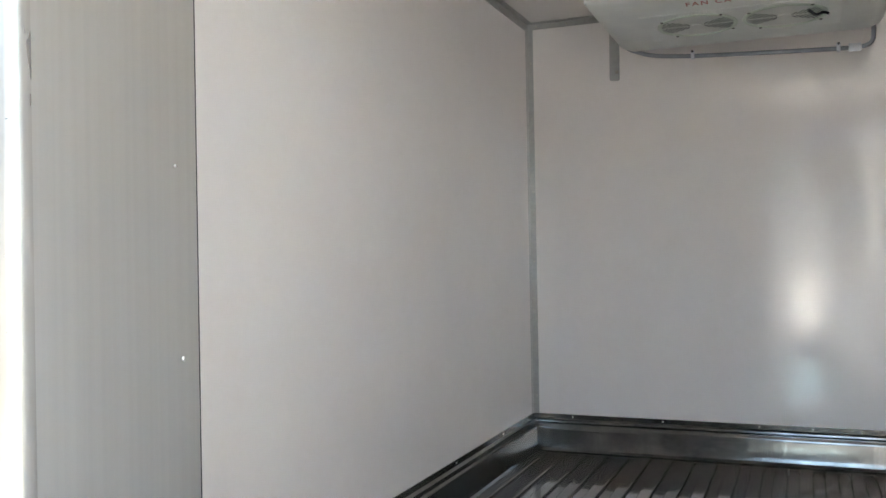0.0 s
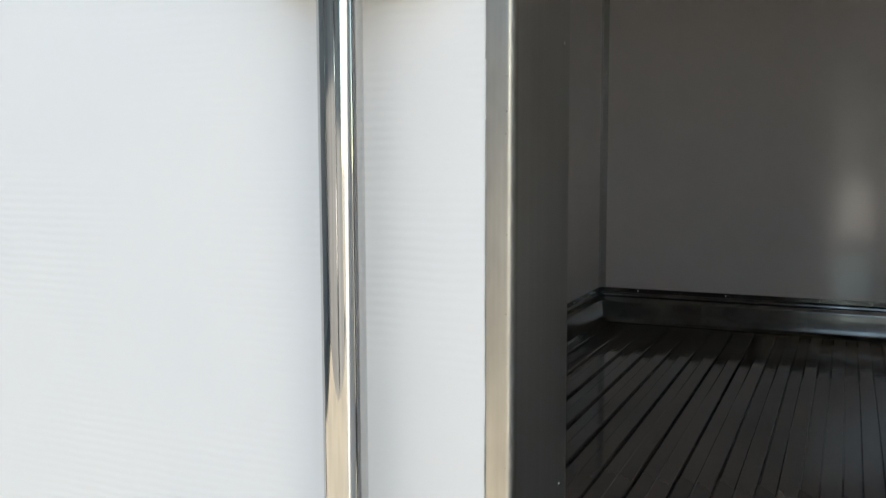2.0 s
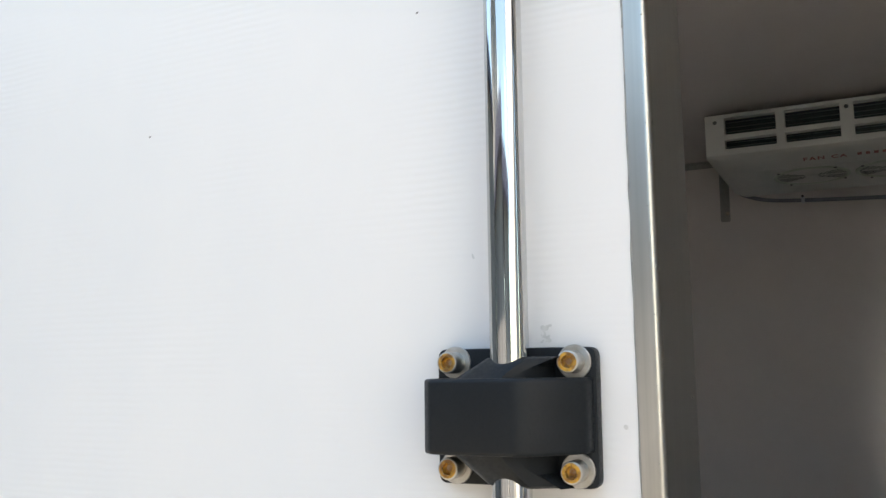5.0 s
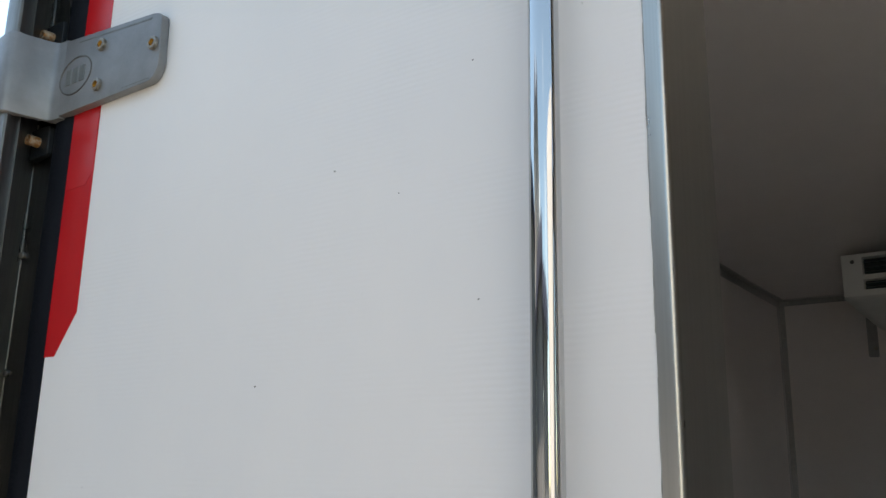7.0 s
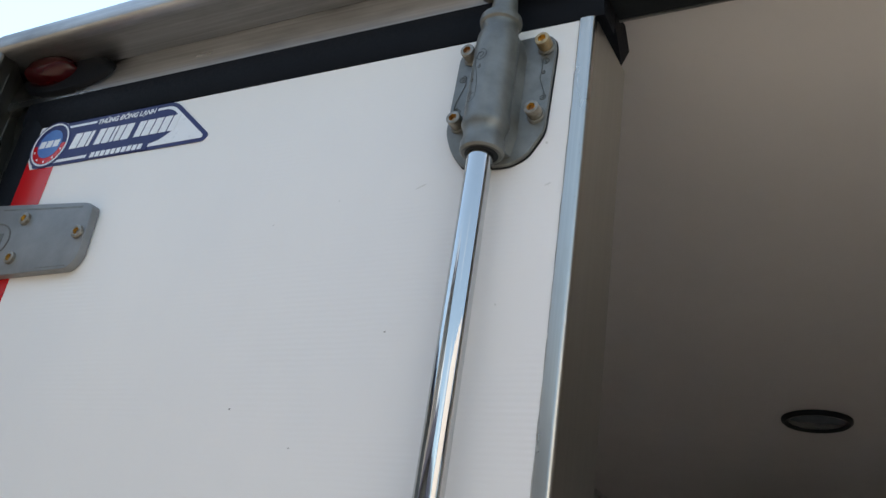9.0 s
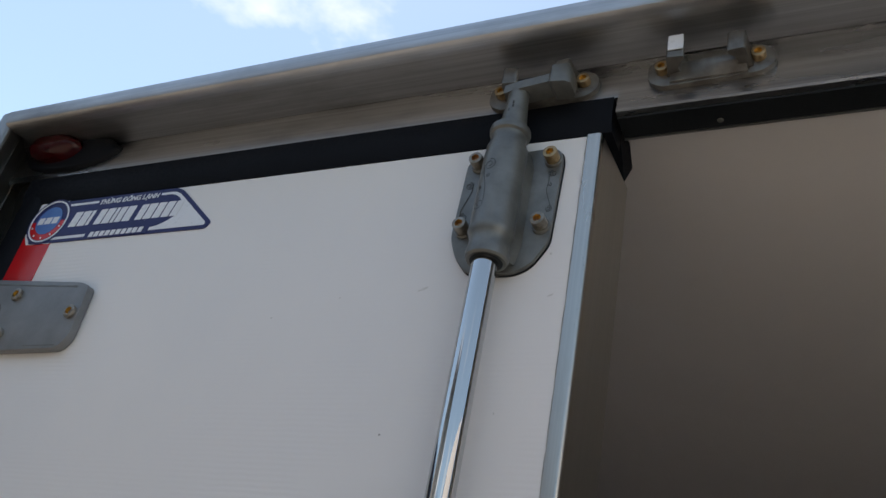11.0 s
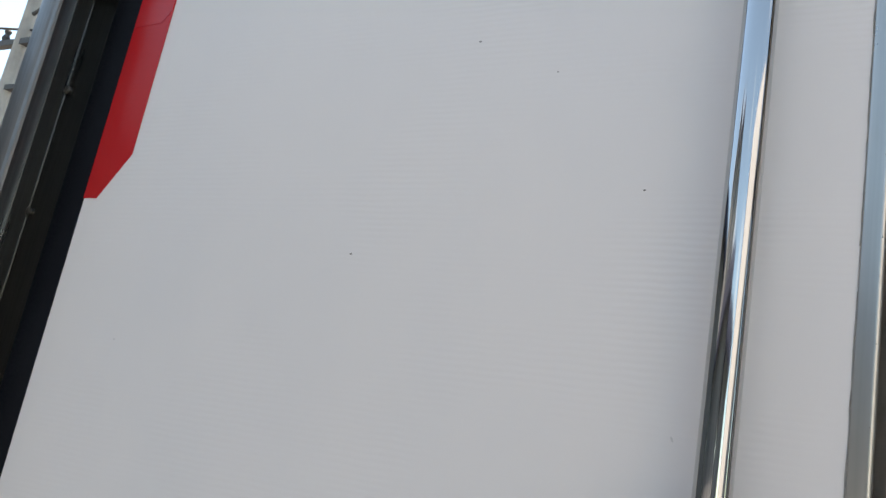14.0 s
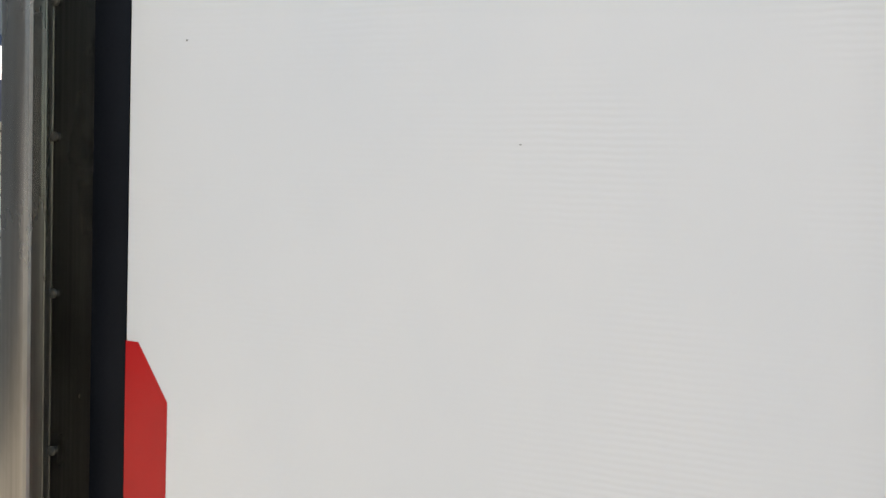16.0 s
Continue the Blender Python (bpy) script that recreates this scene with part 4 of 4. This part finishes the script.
# ---- hinge ----
def hinge():
    h = thing("strap_hinge", (-0.70, 0, 0.562), "grey cast strap hinge with an oval emblem and brass bolts", "hinge")
    strap = rounded([(-0.7900, 0.5640), (-0.5910, 0.5660), (-0.5800, 0.5800), (-0.5825, 0.6460), (-0.5960, 0.6505), (-0.7900, 0.6660)], [0.002, 0.010, 0.010, 0.014, 0.010, 0.002])
    part("strap", prism(strap, 'y', -0.0118, -0.0010, 0.0030, 3), HINGE, h, smooth=40)
    knuckle = [(-0.7700, -0.0020), (-0.7700, -0.0117), (-0.7840, -0.0124), (-0.7885, -0.0145), (-0.7915, -0.0195), (-0.7990, -0.0440), (-0.8015, -0.0590), (-0.8040, -0.0645), (-0.8095, -0.0668),
               (-0.8340, -0.0648), (-0.8425, -0.0620), (-0.8470, -0.0560), (-0.8540, -0.0280), (-0.8600, 0.0020), (-0.8500, 0.0020), (-0.8100, -0.0450), (-0.7930, -0.0020)]
    part("knuckle", prism(knuckle, 'z', 0.5615, 0.6668, 0.0016, 2), HINGE, h, "folded hinge knuckle over the frame rim", smooth=35)
    n = 36
    c = (-0.7440, 0.6115)
    # darker casting colour on the ring stands for shading along the emblem's edge
    part("emblem_ring", ring_band(oval(*c, 0.0330, 0.0250, n, 0.1), oval(*c, 0.0315, 0.0235, n, 0.1), -0.0128, -0.011), GRIMY, h, "raised oval emblem, edge shading put in as dark colour")
    for k in range(3):
        part("emblem_bar", boxed((c[0] - 0.0195 + 0.0140 * k, -0.0127, c[1] - 0.0105), (c[0] - 0.0090 + 0.0140 * k, -0.0112, c[1] + 0.0105), 0.0005, 1), CAST, h, "raised plain mark of the emblem")
    # grooves are not cut: thin darker strips carry their shade
    part("groove", prism([(-0.7440, 0.6545), (-0.6000, 0.6440), (-0.5995, 0.6460), (-0.7440, 0.6562)], 'y', -0.0122, -0.0112), CAST, h, "darker strip for the shade in a strap groove")
    part("groove", prism([(-0.6450, 0.5690), (-0.5950, 0.5690), (-0.5950, 0.5702), (-0.6450, 0.5702)], 'y', -0.0121, -0.0112), CAST, h, "darker strip for the shade in a strap groove")
    for x, z in ((-0.6940, 0.6380), (-0.5920, 0.6110), (-0.6940, 0.5860)):
        cap_bolt(h, x, -0.0104, z, 0.0080, 0.0056, 0, DULL, BRASS, paint=False)
    for z, zz in ((0.6870, 1), (0.5425, -1)):
        pad = part("frame_pad", prism(rounded([(-0.8460, z - 0.020), (-0.8000, z - 0.020), (-0.8000, z + 0.020), (-0.8460, z + 0.020)], 0.006), 'y', -0.0040, 0.0080, 0.001, 1), RUBBER, h, "blackened bolt pad on the frame", smooth=40)
        cap_bolt(h, -0.8230, -0.0040, z, 0.0068, 0.0150, 0, RUST, RUST)
    h.location += Vector((0.0017, 0, 0.0017))


hinge()


# ---- marker lamp ----
def marker_lamp():
    m = thing("marker_lamp", (-0.745, -0.004, 0.845), "red oval marker lamp on a black base under the header rim", "marker lamp")
    # black base drawn oversized: its outer part stands for shadow on the steel
    rings = []
    for y, k in ((0.004, 1.0), (-0.006, 0.96), (-0.010, 0.86)):
        rings.append([(px, y, pz) for px, pz in oval(-0.7360, 0.8655, 0.086 * k, 0.0300 * k, 36, -0.03)])
    part("base", loft(rings), SEAL, m, "black rubber lamp base, oversized to include its shadow", smooth=50)
    rings = []
    for y, k in ((-0.009, 1.0), (-0.018, 0.97), (-0.026, 0.84), (-0.0305, 0.60), (-0.0325, 0.25)):
        rings.append([(px, y, pz) for px, pz in oval(-0.7600, 0.8715, 0.046 * k, 0.0205 * k, 36, -0.02)])
    part("lens", loft(rings), LENS, m, "red plastic lens", smooth=60)
    for x in (-0.7190, -0.8050):
        part("lamp_screw", turned([(-0.010, 0.0030), (-0.0135, 0.0028), (-0.0142, 0.0012)], 'y', (x, 0, 0.8690), 12), ZINC, m, smooth=40)


marker_lamp()


# ---- cooling unit in the load space ----
UX0, UX1 = -0.352, 0.475


def cooling_unit():
    u = thing("cooling_unit", (0.064, 2.70, 0.64), "white plastic ceiling cooling unit with slotted grille and two fans", "evaporator")
    y_f = 2.357
    cols = ((-0.293, -0.138), (-0.112, 0.045), (0.083, 0.240), (0.266, 0.421))
    rows = ((0.773, 0.8275), (0.726, 0.7575))
    # front panel as a real lattice round the openings
    bars = [(UX0, 0.8275, UX1, 0.838), (UX0, 0.7575, UX1, 0.773), (UX0, 0.708, UX1, 0.726)]
    bm = None
    for x0, z0, x1, z1 in bars:
        bm = boxed((x0, y_f, z0), (x1, y_f + 0.010, z1), 0, bm=bm)
    edges = [UX0, *[c for pair in cols for c in pair], UX1]
    for i in range(0, len(edges), 2):
        for z0, z1 in rows:
            bm = boxed((edges[i], y_f, z0), (edges[i + 1], y_f + 0.010, z1), 0, bm=bm)
    part("grille", bm, PLASTIC, u, "white slotted front grille")
    # shell behind and below
    shell = [(y_f, 0.7080), (y_f + 0.005, 0.7000), (y_f + 0.020, 0.6925), (y_f + 0.045, 0.6825), (2.430, 0.674), (2.72, 0.664), (2.84, 0.662), (2.905, 0.668), (2.945, 0.688), (2.965, 0.836), (2.40, 0.836), (2.40, 0.710)]
    rings = []
    for x, k in ((UX0, 0.0), (UX0 + 0.012, 0.55), (UX0 + 0.045, 1.0), (UX1 - 0.045, 1.0), (UX1 - 0.012, 0.55), (UX1, 0.0)):
        rings.append([(x, y, z if z >= 0.708 else 0.708 - (0.708 - z) * (0.25 + 0.75 * k)) for y, z in shell])
    part("housing", loft(rings), PLASTIC, u, "white moulded housing", smooth=40)
    part("end_cheek", boxed((UX0, y_f + 0.001, 0.700), (UX0 + 0.003, 2.402, 0.836)), PLASTIC, u)
    part("end_cheek", boxed((UX1 - 0.003, y_f + 0.001, 0.700), (UX1, 2.402, 0.836)), PLASTIC, u)
    part("top_cover", boxed((UX0, y_f, 0.836), (UX1, 2.985, 0.8395), 0.001), PLASTIC, u)
    # plain dark sheets stand for the shaded inside behind the openings
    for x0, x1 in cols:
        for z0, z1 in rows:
            part("opening", boxed((x0 + 0.0005, y_f + 0.030, z0), (x1 - 0.0005, y_f + 0.040, z1)), DARK, u, "dark sheet for the shade behind the grille")
        for z in (0.812, 0.796, 0.782, 0.746, 0.733):
            part("slat", loft([[(x, y_f + 0.012, z - 0.001), (x, y_f + 0.012, z + 0.0008), (x, y_f + 0.026, z + 0.006), (x, y_f + 0.026, z + 0.0042)] for x in (x0 + 0.001, x1 - 0.001)]), FIN, u, "dark teal slat")
    for x in (-0.321, 0.064, 0.448):
        rivet(u, (x, y_f, 0.816), 'y', -1, 0.0065, CAST, name="grille_screw")
    # fans in the sloping underside
    def under(y):
        return 0.674 - (y - 2.430) * (0.010 / 0.29)
    part("fan_panel", loft([[(x, y, under(y) - dz) for x, y in ((-0.215, 2.475), (0.345, 2.475), (0.345, 2.755), (-0.215, 2.755))] for dz in (-0.002, 0.0016)]), PLASTIC, u, "raised panel round the fans")
    for cx in (-0.060, 0.190):
        cy, r = 2.615, 0.108
        fan = part("fan_grille", loft([[(cx + q * math.cos(2 * math.pi * k / 36), cy + q * math.sin(2 * math.pi * k / 36), under(cy + q * math.sin(2 * math.pi * k / 36)) - dz) for k in range(36)]
                                       for q, dz in ((r + 0.012, -0.002), (r + 0.010, 0.004), (r, 0.005), (r - 0.003, 0.0015))]), GUARD, u, "round greenish-white fan guard", smooth=40)
        # slots slant away from a plain rib, in two leaf-shaped sets on either side of the hub
        for side in (-1, 1):
            for row, mat, text in ((-1, SLOT, "dull green slot of the fan guard"), (1, DARK, "dark slot of the fan guard")):
                for k in range(8):
                    x1 = cx + side * (0.021 + 0.0113 * k)
                    reach = 0.054 * math.sin(math.pi * (k + 1.5) / 10)
                    x2, y1, y2, w = x1 + side * reach * 0.55, cy + row * 0.005, cy + row * (0.005 + reach), 0.0031
                    bm = bmesh.new()
                    bm.faces.new([bm.verts.new((px, py, under(py) - 0.0024)) for px, py in ((x1 - w, y1), (x1 + w, y1), (x2 + w, y2), (x2 - w, y2))])
                    bmesh.ops.solidify(bm, geom=bm.faces[:], thickness=0.0012)
                    part("fan_slot", bm, mat, fan, text)
        part("fan_hub", turned([(under(cy) - 0.001, 0.017), (under(cy) - 0.0035, 0.0155), (under(cy) - 0.0042, 0.008)], 'z', (cx, cy, 0), 24), PLASTIC, fan, smooth=40)
        for a in (0.6, 2.2, 3.8, 5.4):
            p = (cx + 0.121 * math.cos(a), cy + 0.121 * math.sin(a))
            rivet(fan, (p[0], p[1], under(p[1]) - 0.0035), 'z', -1, 0.005, CABLE, name="guard_screw")
    part("cable_tie", tube(smooth_line([(0.255, 2.57, 0.664), (0.275, 2.58, 0.652), (0.295, 2.595, 0.659), (0.310, 2.59, 0.653)]), 0.004, 6), RUBBER, u, "short black wire tail")
    words("FAN CA", 0.028, (-0.008, 2.4100, 0.6775), INK, "lettering", u, 0, (164, 0, 0), "", 1.35)
    for k in range(7):
        part("lettering_bar", prism([(2.402, 0.6808), (2.416, 0.6770), (2.416, 0.6760), (2.402, 0.6798)], 'x', 0.084 + 0.023 * k, 0.096 + 0.023 * k), INK, u, "unreadable red lettering")
    for x in (-0.20, 0.33):
        part("hanger", boxed((x - 0.015, 2.45, 0.8395), (x + 0.015, 2.85, CEIL + 0.0043), 0.001), INTRIM, u)
    u.location += Vector((-0.002, 0.001, -0.0045))


cooling_unit()

drain = thing("drain_hose", (0.064, 2.96, 0.628), "grey drain hose clipped along the underside of the cooling unit", "hose")
part("hose", tube(smooth_line([(-0.345, 2.965, 0.708), (-0.310, 2.972, 0.690), (-0.245, 2.985, 0.672), (-0.119, 2.995, 0.661), (0.10, 2.998, 0.650), (0.24, 2.998, 0.644), (0.362, 2.998, 0.639), (0.415, 2.998, 0.640),
                               (0.441, 2.998, 0.650), (0.450, 2.998, 0.675), (0.450, 2.998, 0.745)], 8), 0.0075, 12), HOSE, drain, smooth=60)
part("coupling", turned([(0.375, 0.0095), (0.377, 0.0135), (0.412, 0.0135), (0.414, 0.0095)], 'x', (0, 2.998, 0.6395), 16), VINYL, drain, "white hose coupling", smooth=40)
for x, z in ((-0.119, 0.661), (0.345, 0.640)):
    part("clip", boxed((x - 0.006, 2.986, z - 0.010), (x + 0.006, 3.010, z + 0.018), 0.003), VINYL, drain, "white hose clip")
    part("clip_screw", turned([(2.988, 0.0045), (2.982, 0.004)], 'y', (x, 0, z + 0.014), 10), CABLE, drain)
drain.location.z -= 0.013

brk = thing("wall_bracket", (-0.419, BACK, 0.612), "dull stainless flat bar bolted to the white bulkhead", "bracket")
part("bar", prism(rounded([(-0.438, 0.6135), (-0.401, 0.6115), (-0.399, 0.8450), (-0.436, 0.8450)], [0.007, 0.007, 0.001, 0.001]), 'y', BACK - 0.004, BACK - 0.0003, 0.0008, 1), INTRIM, brk)
rivet(brk, (-0.4105, BACK - 0.004, 0.645), 'y', -1, 0.008)

lamp = thing("ceiling_lamp", (0.032, 1.484, CEIL), "round ceiling lamp, unlit, with a dark rim", "ceiling lamp")
part("rim", turned([(CEIL, 0.0755), (CEIL - 0.006, 0.0750), (CEIL - 0.011, 0.0690), (CEIL - 0.0085, 0.0600), (CEIL - 0.002, 0.0590)], 'z', (0.032, 1.484, 0), 40), RUBBER, lamp, "dark lamp rim", smooth=40)
part("cover", turned([(CEIL - 0.0025, 0.0605), (CEIL - 0.007, 0.0590), (CEIL - 0.0095, 0.0450), (CEIL - 0.0105, 0.020)], 'z', (0.032, 1.484, 0), 40), GLASSY, lamp, "grey translucent cover", smooth=60)

# ---- other door leaf, standing open ----
def open_leaf():
    """Built closed over the other half of the opening, then swung out on its hinges."""
    d = thing("door_leaf_open", (0.8400, -0.0300, -0.82), "white rear door swung wide open on its hinges", "truck door")
    part("panel", boxed((0.0230, 0.0, L_BOT), (0.7620, 0.083, L_TOP), 0.002, 1), TRUCK, d)
    part("edge_trim", boxed((0.0140, -0.0012, L_BOT), (0.0228, 0.0840, L_TOP), 0.001, 1), TRIM, d)
    part("seal", boxed((0.0450, 0.0832, L_BOT + 0.02), (0.0650, 0.0930, L_TOP - 0.02), 0.003, 1), SEAL, d)
    for z in (-0.55, 0.61):
        part("hinge_arm", prism([(0.6000, -0.0118), (0.7950, -0.0125), (0.8090, -0.0600), (0.8190, -0.0668), (0.8400, -0.0640), (0.8470, -0.0560), (0.8300, -0.0500), (0.8190, -0.0580),
                                 (0.8130, -0.0560), (0.8000, -0.0020), (0.6000, -0.0010)], 'z', z - 0.05, z + 0.05, 0.002, 1), HINGE, d, "grey hinge arm over the frame rim")
    d.rotation_euler = (0, 0, radians(86))


open_leaf()

# ---- yard around ----
def plain_building(name, lo, hi, label, mat):
    b = thing(name, ((lo[0] + hi[0]) / 2, (lo[1] + hi[1]) / 2, lo[2]), label, "building")
    part("wall", boxed(lo, (hi[0], hi[1], hi[2] - 0.3)), mat, b)
    part("roof", boxed((lo[0] - 0.4, lo[1] - 0.4, hi[2] - 0.299), (hi[0] + 0.4, hi[1] + 0.4, hi[2])), TARP, b)
    return b


# low workshop and shed across the yard, unseen; bright alley between them shapes reflections
workshop = plain_building("workshop", (-7, -10, GROUND_Z), (0.02, -5.2, 1.75), "weathered workshop front across the sunny yard", BUILDING)
shed = plain_building("shed", (0.52, -10, GROUND_Z), (3.2, -5.2, 1.45), "weathered grey shed across the sunny yard", BUILDING)
rnd = random.Random(11)
x = -6.9
while x < 2.6:
    w = rnd.uniform(0.15, 0.75)
    mat, text = rnd.choice(((POLE, "grey roller shutter"), (RED, "faded red banner"), (BLUE, "blue banner"), (POLE, "grey roller shutter"), (PALE, "pale sign board"), (TARP, "dark cloth")))
    if x + w < -0.05 or x > 0.6:
        part("bay", boxed((x, -5.26, rnd.uniform(-1.6, -0.8)), (x + w, -5.21, rnd.uniform(0.2, 1.0))), mat, workshop if x < 0 else shed, text)
    x += w + rnd.uniform(0.15, 0.9)
# unseen lane, added pale so that the bulkhead mirrors a bright patch
bm = bmesh.new()
bmesh.ops.create_grid(bm, x_segments=2, y_segments=12, size=1)
for v in bm.verts:
    v.co = (0.4 + 2.2 * v.co.x, -34 + 28 * v.co.y, GROUND_Z + 0.005)
tagged(part("road", bm, LANE), "unseen pale concrete lane, added to brighten the bulkhead reflection", "road", kind="structure")
# first house is unseen, added to dim the sky mirrored above the lane
for lo, hi in (((-9, -76, GROUND_Z), (10, -66, 5.5)), ((-15, -16, GROUND_Z), (-9.5, -11.2, 7.5)), ((-8.4, -16, GROUND_Z), (-4.9, -11.2, 6.2))):
    house = plain_building("street_house", lo, hi, "plain weathered house behind the workshop", STUCCO)
    for k in range(3):
        u = lo[0] + (hi[0] - lo[0]) * (k + 0.5) / 3
        part("window", boxed((u - 0.35, hi[1] - 0.02, hi[2] - 2.4), (u + 0.35, hi[1] + 0.03, hi[2] - 1.1)), GLASSY, house, "dark window")
plain_building("market_stall", (-9.5, -5.0, GROUND_Z), (-6.8, 0.8, 2.7), "dark market stall beside the yard", BUILDING)


def shop():
    s = thing("roadside_shop", (-9.5, 7.5, GROUND_Z), "roadside shop with a navy awning and pale slatted shutter", "building")
    d = Vector((-0.86, 0.51, 0)).normalized()
    n = Vector((d.y, -d.x, 0))
    c = Vector((-7.2, 4.8, 0))
    def quad(a0, a1, b0, b1, z0, z1):
        return [c + n * a + d * b + Vector((0, 0, z)) for a in (a0, a1) for b in (b0, b1) for z in (z0, z1)]
    def block(a0, a1, b0, b1, z0, z1):
        bm = bmesh.new()
        v = [bm.verts.new(p) for p in quad(a0, a1, b0, b1, z0, z1)]
        for f in ((0, 1, 3, 2), (4, 6, 7, 5), (0, 4, 5, 1), (2, 3, 7, 6), (0, 2, 6, 4), (1, 5, 7, 3)):
            bm.faces.new([v[i] for i in f])
        return bm
    part("wall", block(-3.2, 5.0, 1.4, 5.0, GROUND_Z, 1.9), BUILDING, s)
    for k in range(9):
        z0 = GROUND_Z + 0.2 + 0.22 * k
        part("shutter_slat", block(-1.0, 4.6, 1.32, 1.40, z0, z0 + 0.19), PALE, s)
    aw = block(-3.0, 4.8, -0.2, 1.6, 0.55, 0.62)
    for v in aw.verts:
        v.co.z += 0.75 * ((Vector((v.co.x, v.co.y, 0)) - c).dot(d) + 0.2) / 1.8
    part("awning", aw, TARP, s, "navy cloth awning")
    part("fascia", block(-3.0, 4.8, -0.22, -0.18, 0.30, 0.66), TARP, s)


shop()


def utility_pole():
    p = thing("utility_pole", (-13.0, 7.2, GROUND_Z), "concrete utility pole with crossarm, insulators and cables", "utility pole")
    part("mast", turned([(GROUND_Z, 0.16), (6.6, 0.10)], 'z', (-13.0, 7.2, 0), 14), POLE, p)
    part("crossarm", boxed((-14.1, 7.12, 5.55), (-11.6, 7.24, 5.65)), CABLE, p)
    part("crossarm", boxed((-13.9, 7.12, 4.75), (-11.9, 7.24, 4.83)), CABLE, p)
    for x in (-14.0, -13.4, -12.5, -11.75):
        part("insulator", turned([(5.65, 0.05), (5.72, 0.07), (5.78, 0.04), (5.84, 0.06), (5.90, 0.02)], 'z', (x, 7.18, 0), 10), CABLE, p)
    part("lamp_arm", tube(smooth_line([(-13.0, 7.2, 6.1), (-12.2, 7.1, 6.25), (-11.5, 7.0, 6.15)]), 0.035, 6), CABLE, p)
    part("lamp_head", boxed((-11.65, 6.9, 5.85), (-11.25, 7.1, 6.05), 0.03), CABLE, p)
    for k, (z, sag) in enumerate(((5.85, 0.55), (5.62, 0.7), (4.85, 0.5), (4.80, 0.8), (4.30, 0.7))):
        pts = [(-13.0 + 34 * (t - 0.5), 7.2 + 9 * (t - 0.5) + 0.12 * k, z - sag * (1 - (2 * t - 1) ** 2) + sag) for t in [i / 16 for i in range(17)]]
        part("cable", tube(pts, 0.022, 5), CABLE, p)


utility_pole()

# ---- floor ribs and channels ----
part("end_strip", boxed((LEFT + 0.03, 3.0810, FLOOR_Z - 0.010), (RIGHT - 0.03, 3.0850, FLOOR_Z + 0.0012), 0.0008, 1), FLOOR, floor, "thin bright strip across the channel ends")


def floor_piece(name, outline, rows):
    bm = bmesh.new()
    loft([[(x, y, z if z < 0 else z * k) for x, z in outline] for y, k in rows], bm)
    bmesh.ops.recalc_face_normals(bm, faces=bm.faces)
    me = bpy.data.meshes.new(name)
    bm.to_mesh(me)
    bm.free()
    me.materials.append(FLOOR)
    return me


rib_mesh = floor_piece("rib", [(-0.0192, -0.0095), (-0.0191, 0.0062), (-0.0180, 0.0080), (-0.0162, 0.0086), (0.0162, 0.0086), (0.0180, 0.0080), (0.0191, 0.0062), (0.0192, -0.0095)],
                       ((0.02, 0.9), (0.03, 1.0), (3.066, 1.0), (3.072, 0.85), (3.076, 0.3)))
channel_mesh = floor_piece("channel", [(-0.0163, -0.0095), (-0.0158, 0.0), (0.0158, 0.0), (0.0163, -0.0095)], ((0.02, 1.0), (3.080, 1.0)))
for k in range(19):
    for name, me, shift in (("rib", rib_mesh, 0.0), ("channel", channel_mesh, 0.03875)):
        piece = new(name, me)
        piece.location = (-0.7085 + 0.0775 * k + shift, 0.0, FLOOR_Z)
        piece.parent = floor
